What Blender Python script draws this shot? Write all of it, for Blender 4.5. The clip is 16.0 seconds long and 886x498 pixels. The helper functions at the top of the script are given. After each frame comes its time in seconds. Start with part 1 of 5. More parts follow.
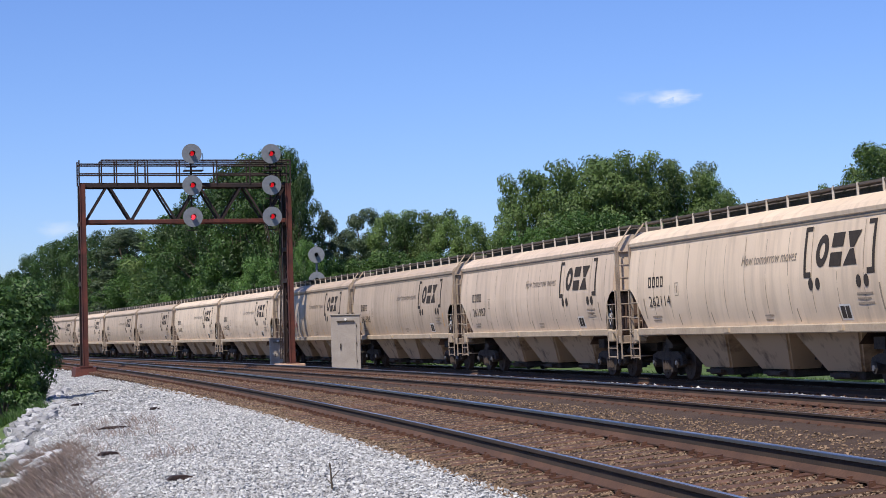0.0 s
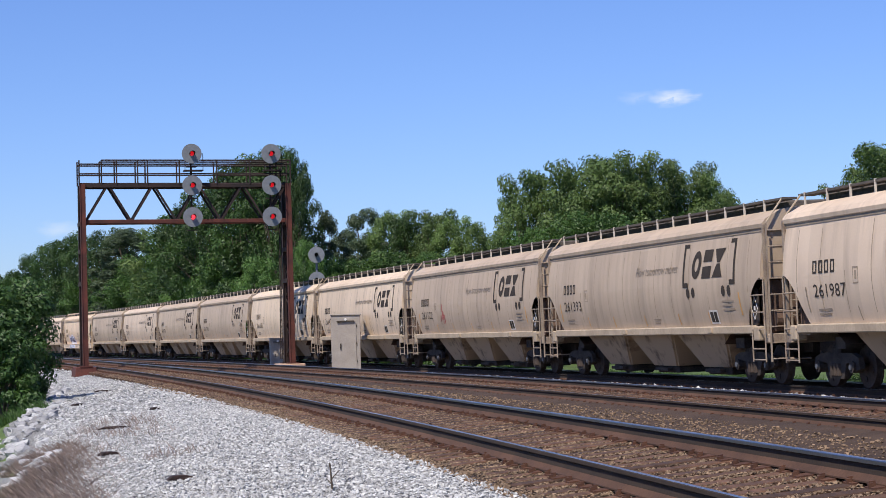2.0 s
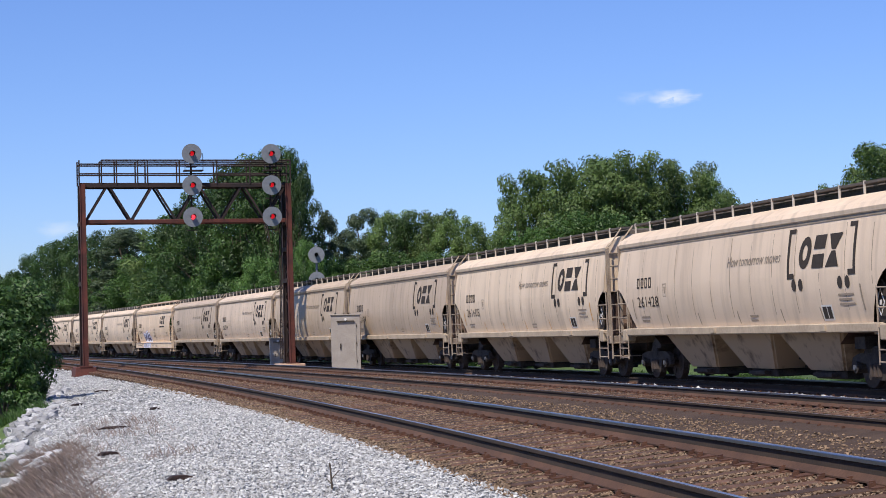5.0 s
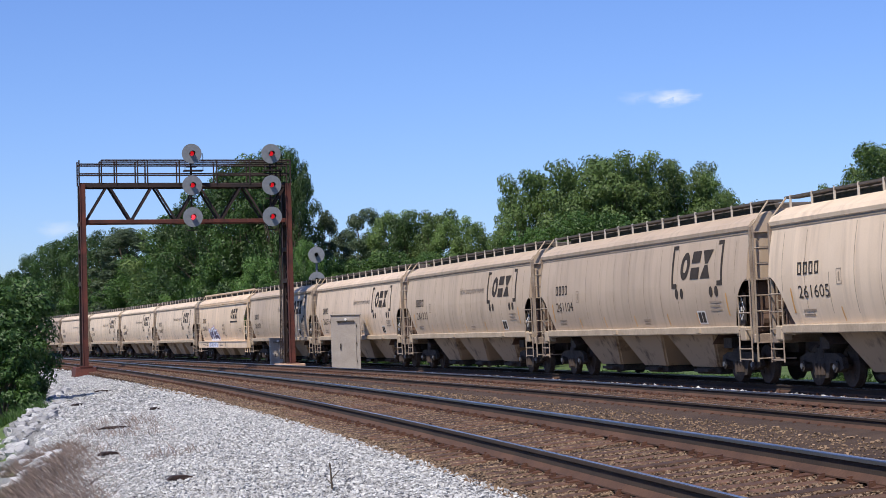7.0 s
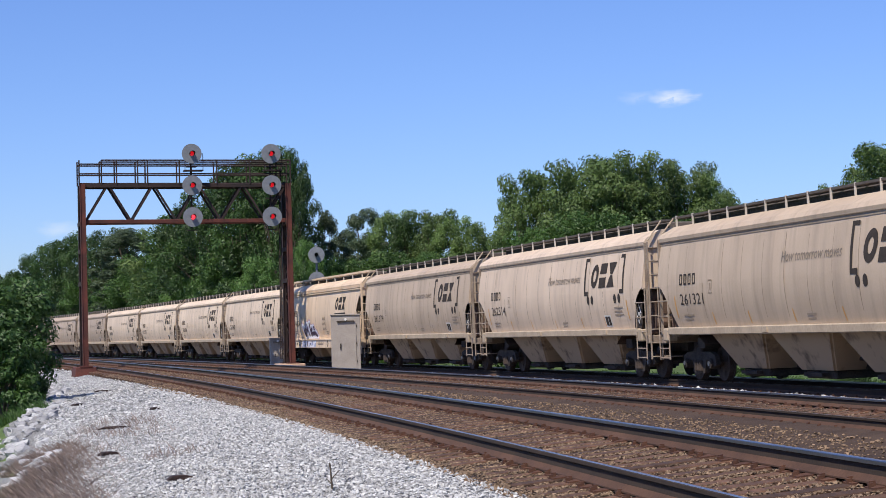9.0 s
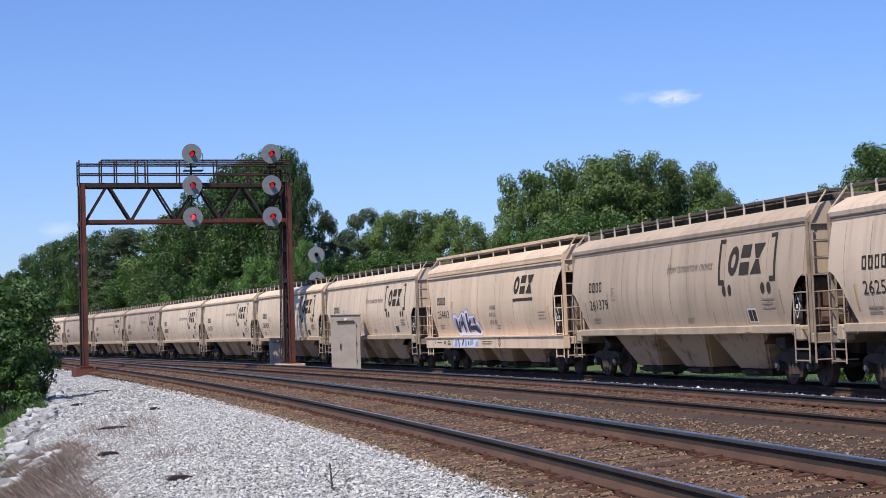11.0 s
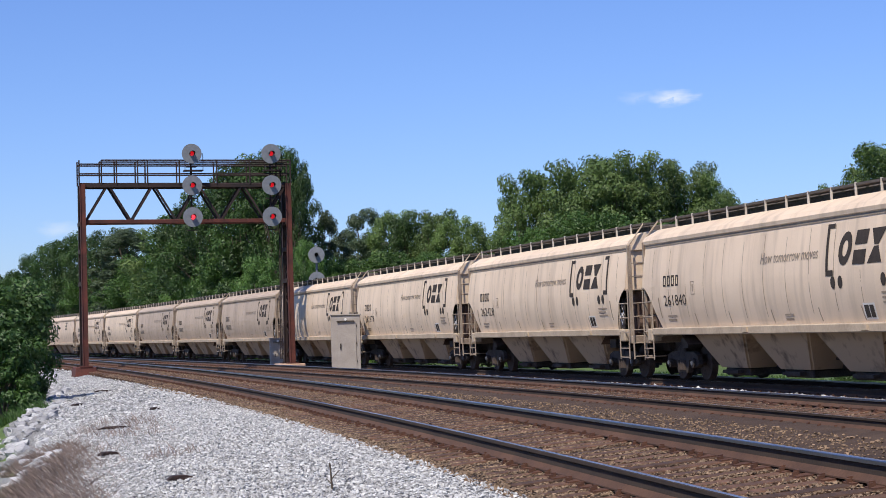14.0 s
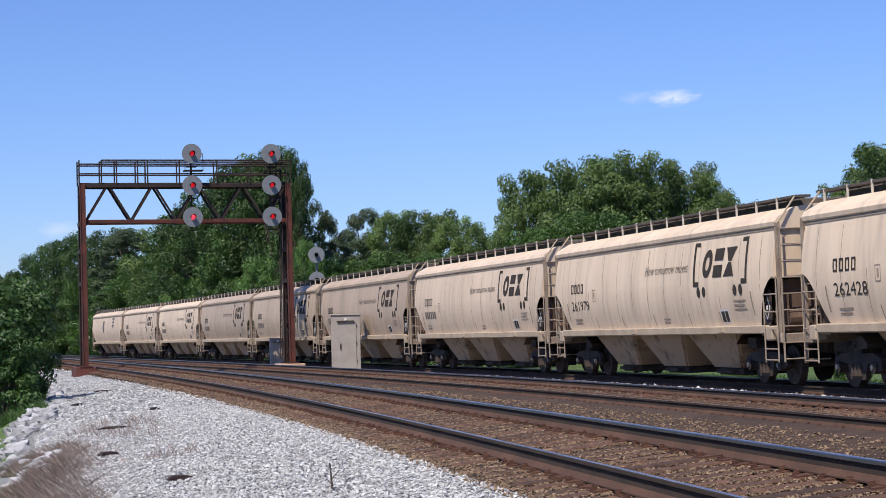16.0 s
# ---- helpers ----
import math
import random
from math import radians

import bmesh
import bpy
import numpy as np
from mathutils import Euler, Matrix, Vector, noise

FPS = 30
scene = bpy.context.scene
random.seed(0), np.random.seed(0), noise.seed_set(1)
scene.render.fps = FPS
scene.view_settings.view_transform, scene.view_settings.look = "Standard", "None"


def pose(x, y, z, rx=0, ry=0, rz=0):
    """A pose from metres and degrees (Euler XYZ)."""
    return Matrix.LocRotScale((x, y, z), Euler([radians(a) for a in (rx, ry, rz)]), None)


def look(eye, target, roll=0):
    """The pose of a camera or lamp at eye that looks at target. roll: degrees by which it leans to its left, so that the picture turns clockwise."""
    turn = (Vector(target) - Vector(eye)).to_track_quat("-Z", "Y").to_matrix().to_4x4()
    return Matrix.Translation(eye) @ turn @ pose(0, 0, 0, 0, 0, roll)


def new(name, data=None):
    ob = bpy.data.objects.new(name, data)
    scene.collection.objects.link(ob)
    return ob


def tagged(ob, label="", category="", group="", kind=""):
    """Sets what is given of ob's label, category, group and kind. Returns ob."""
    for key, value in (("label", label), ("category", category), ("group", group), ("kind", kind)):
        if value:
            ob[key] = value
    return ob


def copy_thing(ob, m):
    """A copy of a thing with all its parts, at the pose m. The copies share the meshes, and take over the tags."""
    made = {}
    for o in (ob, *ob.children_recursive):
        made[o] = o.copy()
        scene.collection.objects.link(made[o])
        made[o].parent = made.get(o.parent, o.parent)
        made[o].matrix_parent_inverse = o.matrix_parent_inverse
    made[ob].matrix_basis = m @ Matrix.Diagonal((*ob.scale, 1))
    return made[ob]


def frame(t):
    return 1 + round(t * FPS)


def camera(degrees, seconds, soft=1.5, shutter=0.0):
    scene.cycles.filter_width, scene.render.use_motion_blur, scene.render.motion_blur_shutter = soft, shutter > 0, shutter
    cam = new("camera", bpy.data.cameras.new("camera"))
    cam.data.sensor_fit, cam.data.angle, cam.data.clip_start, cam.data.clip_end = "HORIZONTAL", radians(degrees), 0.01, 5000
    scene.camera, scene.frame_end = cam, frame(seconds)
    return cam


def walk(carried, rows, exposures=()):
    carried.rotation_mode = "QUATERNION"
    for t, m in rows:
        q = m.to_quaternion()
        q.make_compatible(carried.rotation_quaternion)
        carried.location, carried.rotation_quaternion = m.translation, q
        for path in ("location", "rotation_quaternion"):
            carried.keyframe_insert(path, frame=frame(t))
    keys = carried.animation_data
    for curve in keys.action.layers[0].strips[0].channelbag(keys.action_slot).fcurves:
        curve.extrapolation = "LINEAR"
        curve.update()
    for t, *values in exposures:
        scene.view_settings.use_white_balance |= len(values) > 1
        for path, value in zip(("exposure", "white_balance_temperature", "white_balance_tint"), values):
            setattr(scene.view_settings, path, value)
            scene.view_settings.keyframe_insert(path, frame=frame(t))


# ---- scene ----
cam = camera(26.014, 16.0, soft=0.85)
EYE = (0.0, 0.0, 1.396)
VIEW = look(EYE, (0.0, 100.0, 1.396 + 100 * math.tan(0.0438753)), -1.466)
walk(cam, [(0, VIEW), (16.0, VIEW)])

# ---- light ----
SUN_AZ = (-0.53, -0.848)          # horizontal direction towards the sun
SUN_EL = radians(54)
world = bpy.data.worlds.new("sky")
scene.world = world
world.use_nodes = True
wn, wl = world.node_tree.nodes, world.node_tree.links
sky = wn.new("ShaderNodeTexSky")
sky.sky_type, sky.sun_disc = "NISHITA", False
sky.sun_elevation = SUN_EL
sky.sun_rotation = math.atan2(SUN_AZ[0], SUN_AZ[1])
sky.altitude, sky.air_density, sky.dust_density, sky.ozone_density = 300, 1.0, 0.3, 3.0
tint = wn.new("ShaderNodeMix")
tint.data_type, tint.blend_type = "RGBA", "MULTIPLY"
tint.inputs[0].default_value = 1.0
tint.inputs[7].default_value = (0.66, 0.80, 1.22, 1)
wl.new(sky.outputs[0], tint.inputs[6])
wl.new(tint.outputs[2], wn["Background"].inputs[0])
wn["Background"].inputs[1].default_value = 0.113
sun = new("sun", bpy.data.lights.new("sun", "SUN"))
sun.data.energy, sun.data.angle, sun.data.color = 5.0, radians(0.53), (1.0, 0.92, 0.81)
sx, sy, sz = SUN_AZ[0] * math.cos(SUN_EL), SUN_AZ[1] * math.cos(SUN_EL), math.sin(SUN_EL)
sun.matrix_world = look((sx * 200, sy * 200, sz * 200), (0, 0, 0))
scene.view_settings.exposure = 0.07


# ---- materials ----
def mat(name, a, b, rough=0.8, metal=0.0, scale=4.0, fine=40.0, bump=0.2, dist=0.01, stretch=(1, 1, 1), per="", spread=0.0, contrast=(0.35, 0.65)):
    """Two-scale noise between colours a and b, with relief; per: 'object' or 'island' varies brightness piece by piece."""
    m = bpy.data.materials.new(name)
    m.use_nodes = True
    n, l = m.node_tree.nodes, m.node_tree.links
    bs = n["Principled BSDF"]
    bs.inputs["Roughness"].default_value, bs.inputs["Metallic"].default_value = rough, metal
    tc, mp = n.new("ShaderNodeTexCoord"), n.new("ShaderNodeMapping")
    mp.inputs["Scale"].default_value = stretch
    l.new(tc.outputs["Object"], mp.inputs[0])
    n1, n2 = n.new("ShaderNodeTexNoise"), n.new("ShaderNodeTexNoise")
    n1.inputs["Scale"].default_value, n1.inputs["Detail"].default_value = scale, 5
    n2.inputs["Scale"].default_value, n2.inputs["Detail"].default_value = fine, 3
    l.new(mp.outputs[0], n1.inputs["Vector"]), l.new(mp.outputs[0], n2.inputs["Vector"])
    mixn = n.new("ShaderNodeMath")
    mixn.operation = "MULTIPLY_ADD"
    mixn.inputs[1].default_value = 0.4
    l.new(n2.outputs["Fac"], mixn.inputs[0])
    sc = n.new("ShaderNodeMath")
    sc.operation = "MULTIPLY"
    sc.inputs[1].default_value = 0.6
    l.new(n1.outputs["Fac"], sc.inputs[0]), l.new(sc.outputs[0], mixn.inputs[2])
    ramp = n.new("ShaderNodeValToRGB")
    ramp.color_ramp.elements[0].position, ramp.color_ramp.elements[1].position = contrast
    ramp.color_ramp.elements[0].color, ramp.color_ramp.elements[1].color = (*a, 1), (*b, 1)
    l.new(mixn.outputs[0], ramp.inputs[0])
    out = ramp.outputs[0]
    if per:
        src = n.new("ShaderNodeObjectInfo").outputs["Random"] if per == "object" else n.new("ShaderNodeNewGeometry").outputs["Random Per Island"]
        mr = n.new("ShaderNodeMapRange")
        mr.inputs[3].default_value, mr.inputs[4].default_value = 1 - spread, 1 + spread
        l.new(src, mr.inputs[0])
        mul = n.new("ShaderNodeVectorMath")
        mul.operation = "SCALE"
        l.new(out, mul.inputs[0]), l.new(mr.outputs[0], mul.inputs["Scale"])
        out = mul.outputs[0]
    l.new(out, bs.inputs["Base Color"])
    if bump:
        bp = n.new("ShaderNodeBump")
        bp.inputs["Strength"].default_value, bp.inputs["Distance"].default_value = bump, dist
        l.new(n2.outputs["Fac"], bp.inputs["Height"]), l.new(bp.outputs[0], bs.inputs["Normal"])
    return m


def leaf_mat(name, a, b):
    m = mat(name, a, b, 0.55, 0, 0.35, 3.0, 0, per="island", spread=0.28, contrast=(0.3, 0.7))
    n, l = m.node_tree.nodes, m.node_tree.links
    bs = n["Principled BSDF"]
    tr, mx = n.new("ShaderNodeBsdfTranslucent"), n.new("ShaderNodeMixShader")
    col = bs.inputs["Base Color"].links[0].from_socket
    oi, mr, sc = n.new("ShaderNodeObjectInfo"), n.new("ShaderNodeMapRange"), n.new("ShaderNodeVectorMath")
    mr.inputs[3].default_value, mr.inputs[4].default_value = 0.62, 1.22
    sc.operation = "SCALE"
    l.new(oi.outputs["Random"], mr.inputs[0]), l.new(mr.outputs[0], sc.inputs["Scale"]), l.new(col, sc.inputs[0])
    col = sc.outputs[0]
    l.new(col, bs.inputs["Base Color"])
    l.new(col, tr.inputs[0])
    mx.inputs[0].default_value = 0.22
    l.new(bs.outputs[0], mx.inputs[1]), l.new(tr.outputs[0], mx.inputs[2])
    l.new(mx.outputs[0], n["Material Output"].inputs[0])
    return m


def glow(name, col, strength):
    m = bpy.data.materials.new(name)
    m.use_nodes = True
    bs = m.node_tree.nodes["Principled BSDF"]
    bs.inputs["Base Color"].default_value = (*col, 1)
    bs.inputs["Emission Color"].default_value, bs.inputs["Emission Strength"].default_value = (*col, 1), strength
    return m


def paint_car(name, tone_a, tone_b, grime):
    """Weathered light paint: panels tinted car by car, rain streaks downwards, road dirt near the sill and stains."""
    m = mat(name, tone_a, tone_b, 0.55, 0, 0.9, 30, 0.05, 0.004, per="", contrast=(0.3, 0.7))
    n, l = m.node_tree.nodes, m.node_tree.links
    bs = n["Principled BSDF"]
    col = bs.inputs["Base Color"].links[0].from_socket
    oi = n.new("ShaderNodeObjectInfo")
    tc, mp, ns = n.new("ShaderNodeTexCoord"), n.new("ShaderNodeMapping"), n.new("ShaderNodeTexNoise")
    mp.inputs["Scale"].default_value = (2.2, 1.0, 0.22)
    add = n.new("ShaderNodeVectorMath")
    l.new(tc.outputs["Object"], mp.inputs[0]), l.new(mp.outputs[0], add.inputs[0])
    off = n.new("ShaderNodeMath")
    off.operation = "MULTIPLY"
    off.inputs[1].default_value = 37.0
    l.new(oi.outputs["Random"], off.inputs[0]), l.new(off.outputs[0], add.inputs[1])
    l.new(add.outputs[0], ns.inputs["Vector"])
    ns.inputs["Scale"].default_value, ns.inputs["Detail"].default_value = 1.6, 6
    rp = n.new("ShaderNodeMapRange")
    rp.inputs[1].default_value, rp.inputs[2].default_value, rp.inputs[3].default_value, rp.inputs[4].default_value = 0.5, 0.8, 0.0, 0.55
    l.new(ns.outputs["Fac"], rp.inputs[0])
    mx = n.new("ShaderNodeMix")
    mx.data_type = "RGBA"
    mx.inputs[7].default_value = (*grime, 1)
    l.new(rp.outputs[0], mx.inputs[0]), l.new(col, mx.inputs[6])
    warm = n.new("ShaderNodeMix")
    warm.data_type, warm.blend_type = "RGBA", "MULTIPLY"
    warm.inputs[7].default_value = (0.84, 0.83, 0.86, 1)
    wr = n.new("ShaderNodeMapRange")
    wr.inputs[3].default_value, wr.inputs[4].default_value = 0.0, 1.0
    l.new(oi.outputs["Random"], wr.inputs[0]), l.new(wr.outputs[0], warm.inputs[0]), l.new(mx.outputs[2], warm.inputs[6])
    sp, fl, wh, pr, ps = n.new("ShaderNodeSeparateXYZ"), n.new("ShaderNodeMath"), n.new("ShaderNodeTexWhiteNoise"), n.new("ShaderNodeMapRange"), n.new("ShaderNodeVectorMath")
    dv = n.new("ShaderNodeMath")
    dv.operation, dv.inputs[1].default_value, dv.inputs[2].default_value = "MULTIPLY_ADD", 1 / 1.275, 0.5
    fl.operation, wh.noise_dimensions, ps.operation = "FLOOR", "2D", "SCALE"
    cb = n.new("ShaderNodeCombineXYZ")
    l.new(tc.outputs["Object"], sp.inputs[0]), l.new(sp.outputs["X"], dv.inputs[0]), l.new(dv.outputs[0], fl.inputs[0])
    l.new(fl.outputs[0], cb.inputs["X"]), l.new(oi.outputs["Random"], cb.inputs["Y"]), l.new(cb.outputs[0], wh.inputs["Vector"])
    pr.inputs[3].default_value, pr.inputs[4].default_value = 0.93, 1.05
    l.new(wh.outputs["Value"], pr.inputs[0]), l.new(pr.outputs[0], ps.inputs["Scale"]), l.new(warm.outputs[2], ps.inputs[0])
    l.new(ps.outputs[0], bs.inputs["Base Color"])
    return m


M_BODY = paint_car("hopper_paint", (0.690, 0.536, 0.383), (0.784, 0.623, 0.454), (0.36, 0.27, 0.19))
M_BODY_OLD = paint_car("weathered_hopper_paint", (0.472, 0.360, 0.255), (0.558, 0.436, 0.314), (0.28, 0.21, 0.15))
M_TAN = paint_car("tan_hopper_paint", (0.675, 0.507, 0.342), (0.768, 0.588, 0.416), (0.40, 0.28, 0.17))
M_LADDER = mat("ladder_paint", (0.204, 0.149, 0.111), (0.391, 0.315, 0.238), 0.7, scale=3)
M_SEAM = mat("seam_dirt_and_eave_shade", (0.25, 0.19, 0.135), (0.38, 0.30, 0.22), 0.8, scale=3)
M_SILL = mat("sill_paint", (0.330, 0.255, 0.177), (0.494, 0.391, 0.279), 0.65, scale=1.3, fine=12)
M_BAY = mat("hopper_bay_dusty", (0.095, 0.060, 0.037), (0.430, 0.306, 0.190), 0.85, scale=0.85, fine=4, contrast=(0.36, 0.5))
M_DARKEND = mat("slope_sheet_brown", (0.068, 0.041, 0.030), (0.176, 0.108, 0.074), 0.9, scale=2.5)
M_STEEL = mat("under_gear_steel", (0.016, 0.012, 0.010), (0.072, 0.054, 0.042), 0.92, 0.0, 3.5, 30)
M_WHEEL = mat("wheel_steel", (0.026, 0.018, 0.014), (0.080, 0.056, 0.042), 0.85, 0.0, 5, 40)
M_POST = mat("pale_post_paint", (0.46, 0.41, 0.35), (0.60, 0.54, 0.47), 0.7, scale=3)
M_BEARING = mat("bearing_cap_steel", (0.125, 0.130, 0.145), (0.210, 0.215, 0.235), 0.45, 0.5, 8, 40)
M_GRATE = mat("roof_grating", (0.055, 0.045, 0.038), (0.115, 0.096, 0.08), 0.8, scale=8)
M_BLACK = mat("black_lettering", (0.022, 0.016, 0.013), (0.042, 0.031, 0.025), 0.95, scale=6)
M_GREYTXT = mat("faded_lettering", (0.10, 0.085, 0.075), (0.15, 0.13, 0.11), 0.7, scale=6)
M_SLOGAN = mat("sun_faded_lettering", (0.19, 0.155, 0.12), (0.27, 0.22, 0.17), 0.7, scale=6)
M_ORANGE = mat("reflective_strip", (0.55, 0.27, 0.06), (0.65, 0.36, 0.10), 0.5)
M_WHITE = mat("white_label", (0.65, 0.62, 0.58), (0.75, 0.72, 0.68), 0.6)
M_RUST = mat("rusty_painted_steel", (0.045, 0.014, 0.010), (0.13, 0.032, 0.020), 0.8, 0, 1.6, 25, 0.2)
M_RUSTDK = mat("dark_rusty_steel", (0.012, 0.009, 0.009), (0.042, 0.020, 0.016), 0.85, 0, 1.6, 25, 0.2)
M_DISC = mat("grey_signal_disc", (0.15, 0.16, 0.175), (0.20, 0.21, 0.23), 0.6, scale=5)
M_HOOD = mat("signal_hood", (0.015, 0.015, 0.018), (0.03, 0.03, 0.034), 0.6)
M_RED = glow("red_lens", (0.9, 0.01, 0.02), 0.55)
M_REDHOT = glow("red_lens_bright", (1.0, 0.03, 0.05), 2.5)
M_CASE = mat("relay_case_metal", (0.29, 0.25, 0.215), (0.38, 0.335, 0.29), 0.6, 0, 2.0, 20)
M_CONC = mat("concrete", (0.36, 0.22, 0.15), (0.50, 0.36, 0.26), 0.9, 0, 2.0, 25, 0.3)
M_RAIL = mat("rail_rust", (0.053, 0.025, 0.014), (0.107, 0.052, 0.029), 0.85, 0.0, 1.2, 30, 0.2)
M_RAILWEB = mat("dark_rail_web", (0.020, 0.012, 0.008), (0.046, 0.028, 0.018), 0.97, 0.0, 1.2, 30, 0.2)
M_HEAD = mat("rail_head_polished", (0.30, 0.31, 0.34), (0.45, 0.46, 0.50), 0.28, 1.0, 1.5, 40, 0.03)
M_TIE = mat("weathered_tie", (0.034, 0.017, 0.010), (0.140, 0.070, 0.040), 0.9, 0, 2.5, 30, 0.6, 0.01, (0.6, 4, 1), "object", 0.35)
M_PLATE = mat("rusty_tie_plate", (0.054, 0.021, 0.012), (0.116, 0.049, 0.026), 0.85)
M_STONE = mat("white_limestone", (0.317, 0.312, 0.304), (0.528, 0.524, 0.506), 0.9, 0, 5, 60, 0.3, 0.01, per="island", spread=0.42)
M_STONETAN = mat("dusty_tan_ballast", (0.126, 0.081, 0.049), (0.280, 0.194, 0.123), 0.92, 0, 3, 50, 0.3, 0.01, per="island", spread=0.4)
M_STONEBR = mat("rust_stained_ballast", (0.094, 0.064, 0.042), (0.210, 0.152, 0.105), 0.92, 0, 3, 50, 0.3, 0.01, per="island", spread=0.45)
M_BOULDER = mat("riprap_stone", (0.267, 0.262, 0.270), (0.429, 0.427, 0.424), 0.9, 0, 2.5, 22, 0.5, 0.02, per="object", spread=0.38)
M_GRASS = leaf_mat("weed_green", (0.034, 0.076, 0.014), (0.085, 0.162, 0.031))
M_DRY = leaf_mat("dry_weed", (0.21, 0.145, 0.115), (0.38, 0.285, 0.235))
M_BARK = mat("bark", (0.05, 0.038, 0.028), (0.13, 0.10, 0.075), 0.95, 0, 3, 25, 0.5, 0.02, (3, 3, 0.7))
M_LEAF_A = leaf_mat("foliage_deep", (0.022, 0.060, 0.010), (0.061, 0.122, 0.022))
M_LEAF_B = leaf_mat("foliage_fresh", (0.037, 0.094, 0.014), (0.087, 0.169, 0.030))
M_LEAF_C = leaf_mat("foliage_olive", (0.070, 0.128, 0.029), (0.151, 0.227, 0.055))
M_LEAF_D = leaf_mat("foliage_greygreen", (0.051, 0.085, 0.038), (0.102, 0.145, 0.068))
M_TAGW = mat("spray_white", (0.70, 0.70, 0.78), (0.80, 0.80, 0.86), 0.5, scale=3)
M_TAGB = mat("spray_blue_grey", (0.30, 0.32, 0.48), (0.42, 0.44, 0.60), 0.5, scale=3)
M_TAGD = mat("spray_purple_black", (0.03, 0.015, 0.04), (0.07, 0.03, 0.08), 0.5, scale=3)
M_TAGP = mat("spray_lilac", (0.48, 0.30, 0.40), (0.56, 0.40, 0.44), 0.6, scale=3)
M_TAGR = mat("spray_red", (0.35, 0.05, 0.05), (0.45, 0.10, 0.09), 0.6, scale=3)

# ---- the line of the tracks: s metres along the train's track, off metres towards the camera side ----
DS = 0.5
SS = np.arange(-330, 470 + DS, DS)
kap = 0.00147604 - 2.20181e-05 * np.clip(SS, -60, 215) + 1.237554e-07 * np.clip(SS, -60, 215) ** 2
kap[SS < -60] = 0.0
I0 = int(np.argmin(abs(SS)))
HEAD = np.cumsum(kap) * DS
HEAD = -0.222815 - (HEAD - HEAD[I0])
PX, PY = np.cumsum(np.sin(HEAD)) * DS, np.cumsum(np.cos(HEAD)) * DS
PX, PY = PX - PX[I0] + 9.9434, PY - PY[I0] + 40.0


def at(s, off, z=0.0):
    x, y, h = (float(np.interp(s, SS, a)) for a in (PX, PY, HEAD))
    return Vector((x - off * math.cos(h), y + off * math.sin(h), z))


def heading(s):
    return float(np.interp(s, SS, HEAD))


def d_mid(s):
    return 4.538 - 0.00064 * s - 5e-06 * s * s


def d_near(s):
    c = min(max(s, -60), 130)
    return 12.163 - 0.00476 * c - 9.7e-05 * c * c


# ---- mesh helpers ----
def part(name, bm, material, parent=None, label=""):
    me = bpy.data.meshes.new(name)
    bm.to_mesh(me)
    bm.free()
    for m in (material if isinstance(material, (list, tuple)) else [material]):
        me.materials.append(m)
    ob = new(name, me)
    if parent:
        ob.parent = parent
    if label:
        ob["label"] = label
    return ob


def raw(name, verts, faces, material, parent=None, smooth=False):
    me = bpy.data.meshes.new(name)
    me.from_pydata([tuple(v) for v in verts], [], [tuple(f) for f in faces])
    for m in (material if isinstance(material, (list, tuple)) else [material]):
        me.materials.append(m)
    if smooth:
        me.polygons.foreach_set("use_smooth", [True] * len(me.polygons))
    ob = new(name, me)
    if parent:
        ob.parent = parent
    return ob


def thing(name, m, label, category, group="", kind=""):
    ob = new(name)
    ob.matrix_world = m
    return tagged(ob, label, category, group, kind)


def box(bm, x0, x1, y0, y1, z0, z1, mi=0, bev=0.0):
    g = bmesh.ops.create_cube(bm, size=1.0, matrix=Matrix.Translation(((x0 + x1) / 2, (y0 + y1) / 2, (z0 + z1) / 2)) @ Matrix.Diagonal((abs(x1 - x0), abs(y1 - y0), abs(z1 - z0), 1)))
    fs = {f for v in g["verts"] for f in v.link_faces}
    for f in fs:
        f.material_index = mi
    if bev:
        es = {e for v in g["verts"] for e in v.link_edges}
        bmesh.ops.bevel(bm, geom=list(es), offset=bev, segments=1, affect="EDGES")
    return bm


def rod(bm, a, b, r, n=6, r2=None, mi=0):
    a, b = Vector(a), Vector(b)
    d = b - a
    m = Matrix.Translation((a + b) / 2) @ d.to_track_quat("Z", "Y").to_matrix().to_4x4()
    g = bmesh.ops.create_cone(bm, cap_ends=True, segments=n, radius1=r, radius2=r if r2 is None else r2, depth=d.length, matrix=m)
    if mi:
        for f in {f for v in g["verts"] for f in v.link_faces}:
            f.material_index = mi
    return bm


def beam(bm, a, b, w, h, up=(0, 0, 1)):
    a, b = Vector(a), Vector(b)
    d = (b - a)
    x = d.normalized()
    y = Vector(up).cross(x).normalized()
    z = x.cross(y)
    m = Matrix((x, y, z)).transposed().to_4x4()
    m.translation = (a + b) / 2
    bmesh.ops.create_cube(bm, size=1.0, matrix=m @ Matrix.Diagonal((d.length, w, h, 1)))
    return bm


def prism(bm, pts, y0, y1, mi=0):
    """A polygon in x and z, given depth from y0 to y1."""
    a = [bm.verts.new((p[0], y0, p[1])) for p in pts]
    b = [bm.verts.new((p[0], y1, p[1])) for p in pts]
    fs = [bm.faces.new(a), bm.faces.new(b[::-1])]
    for i in range(len(pts)):
        j = (i + 1) % len(pts)
        fs.append(bm.faces.new((a[j], a[i], b[i], b[j])))
    for f in fs:
        f.material_index = mi
    return bm


BM = bmesh.new
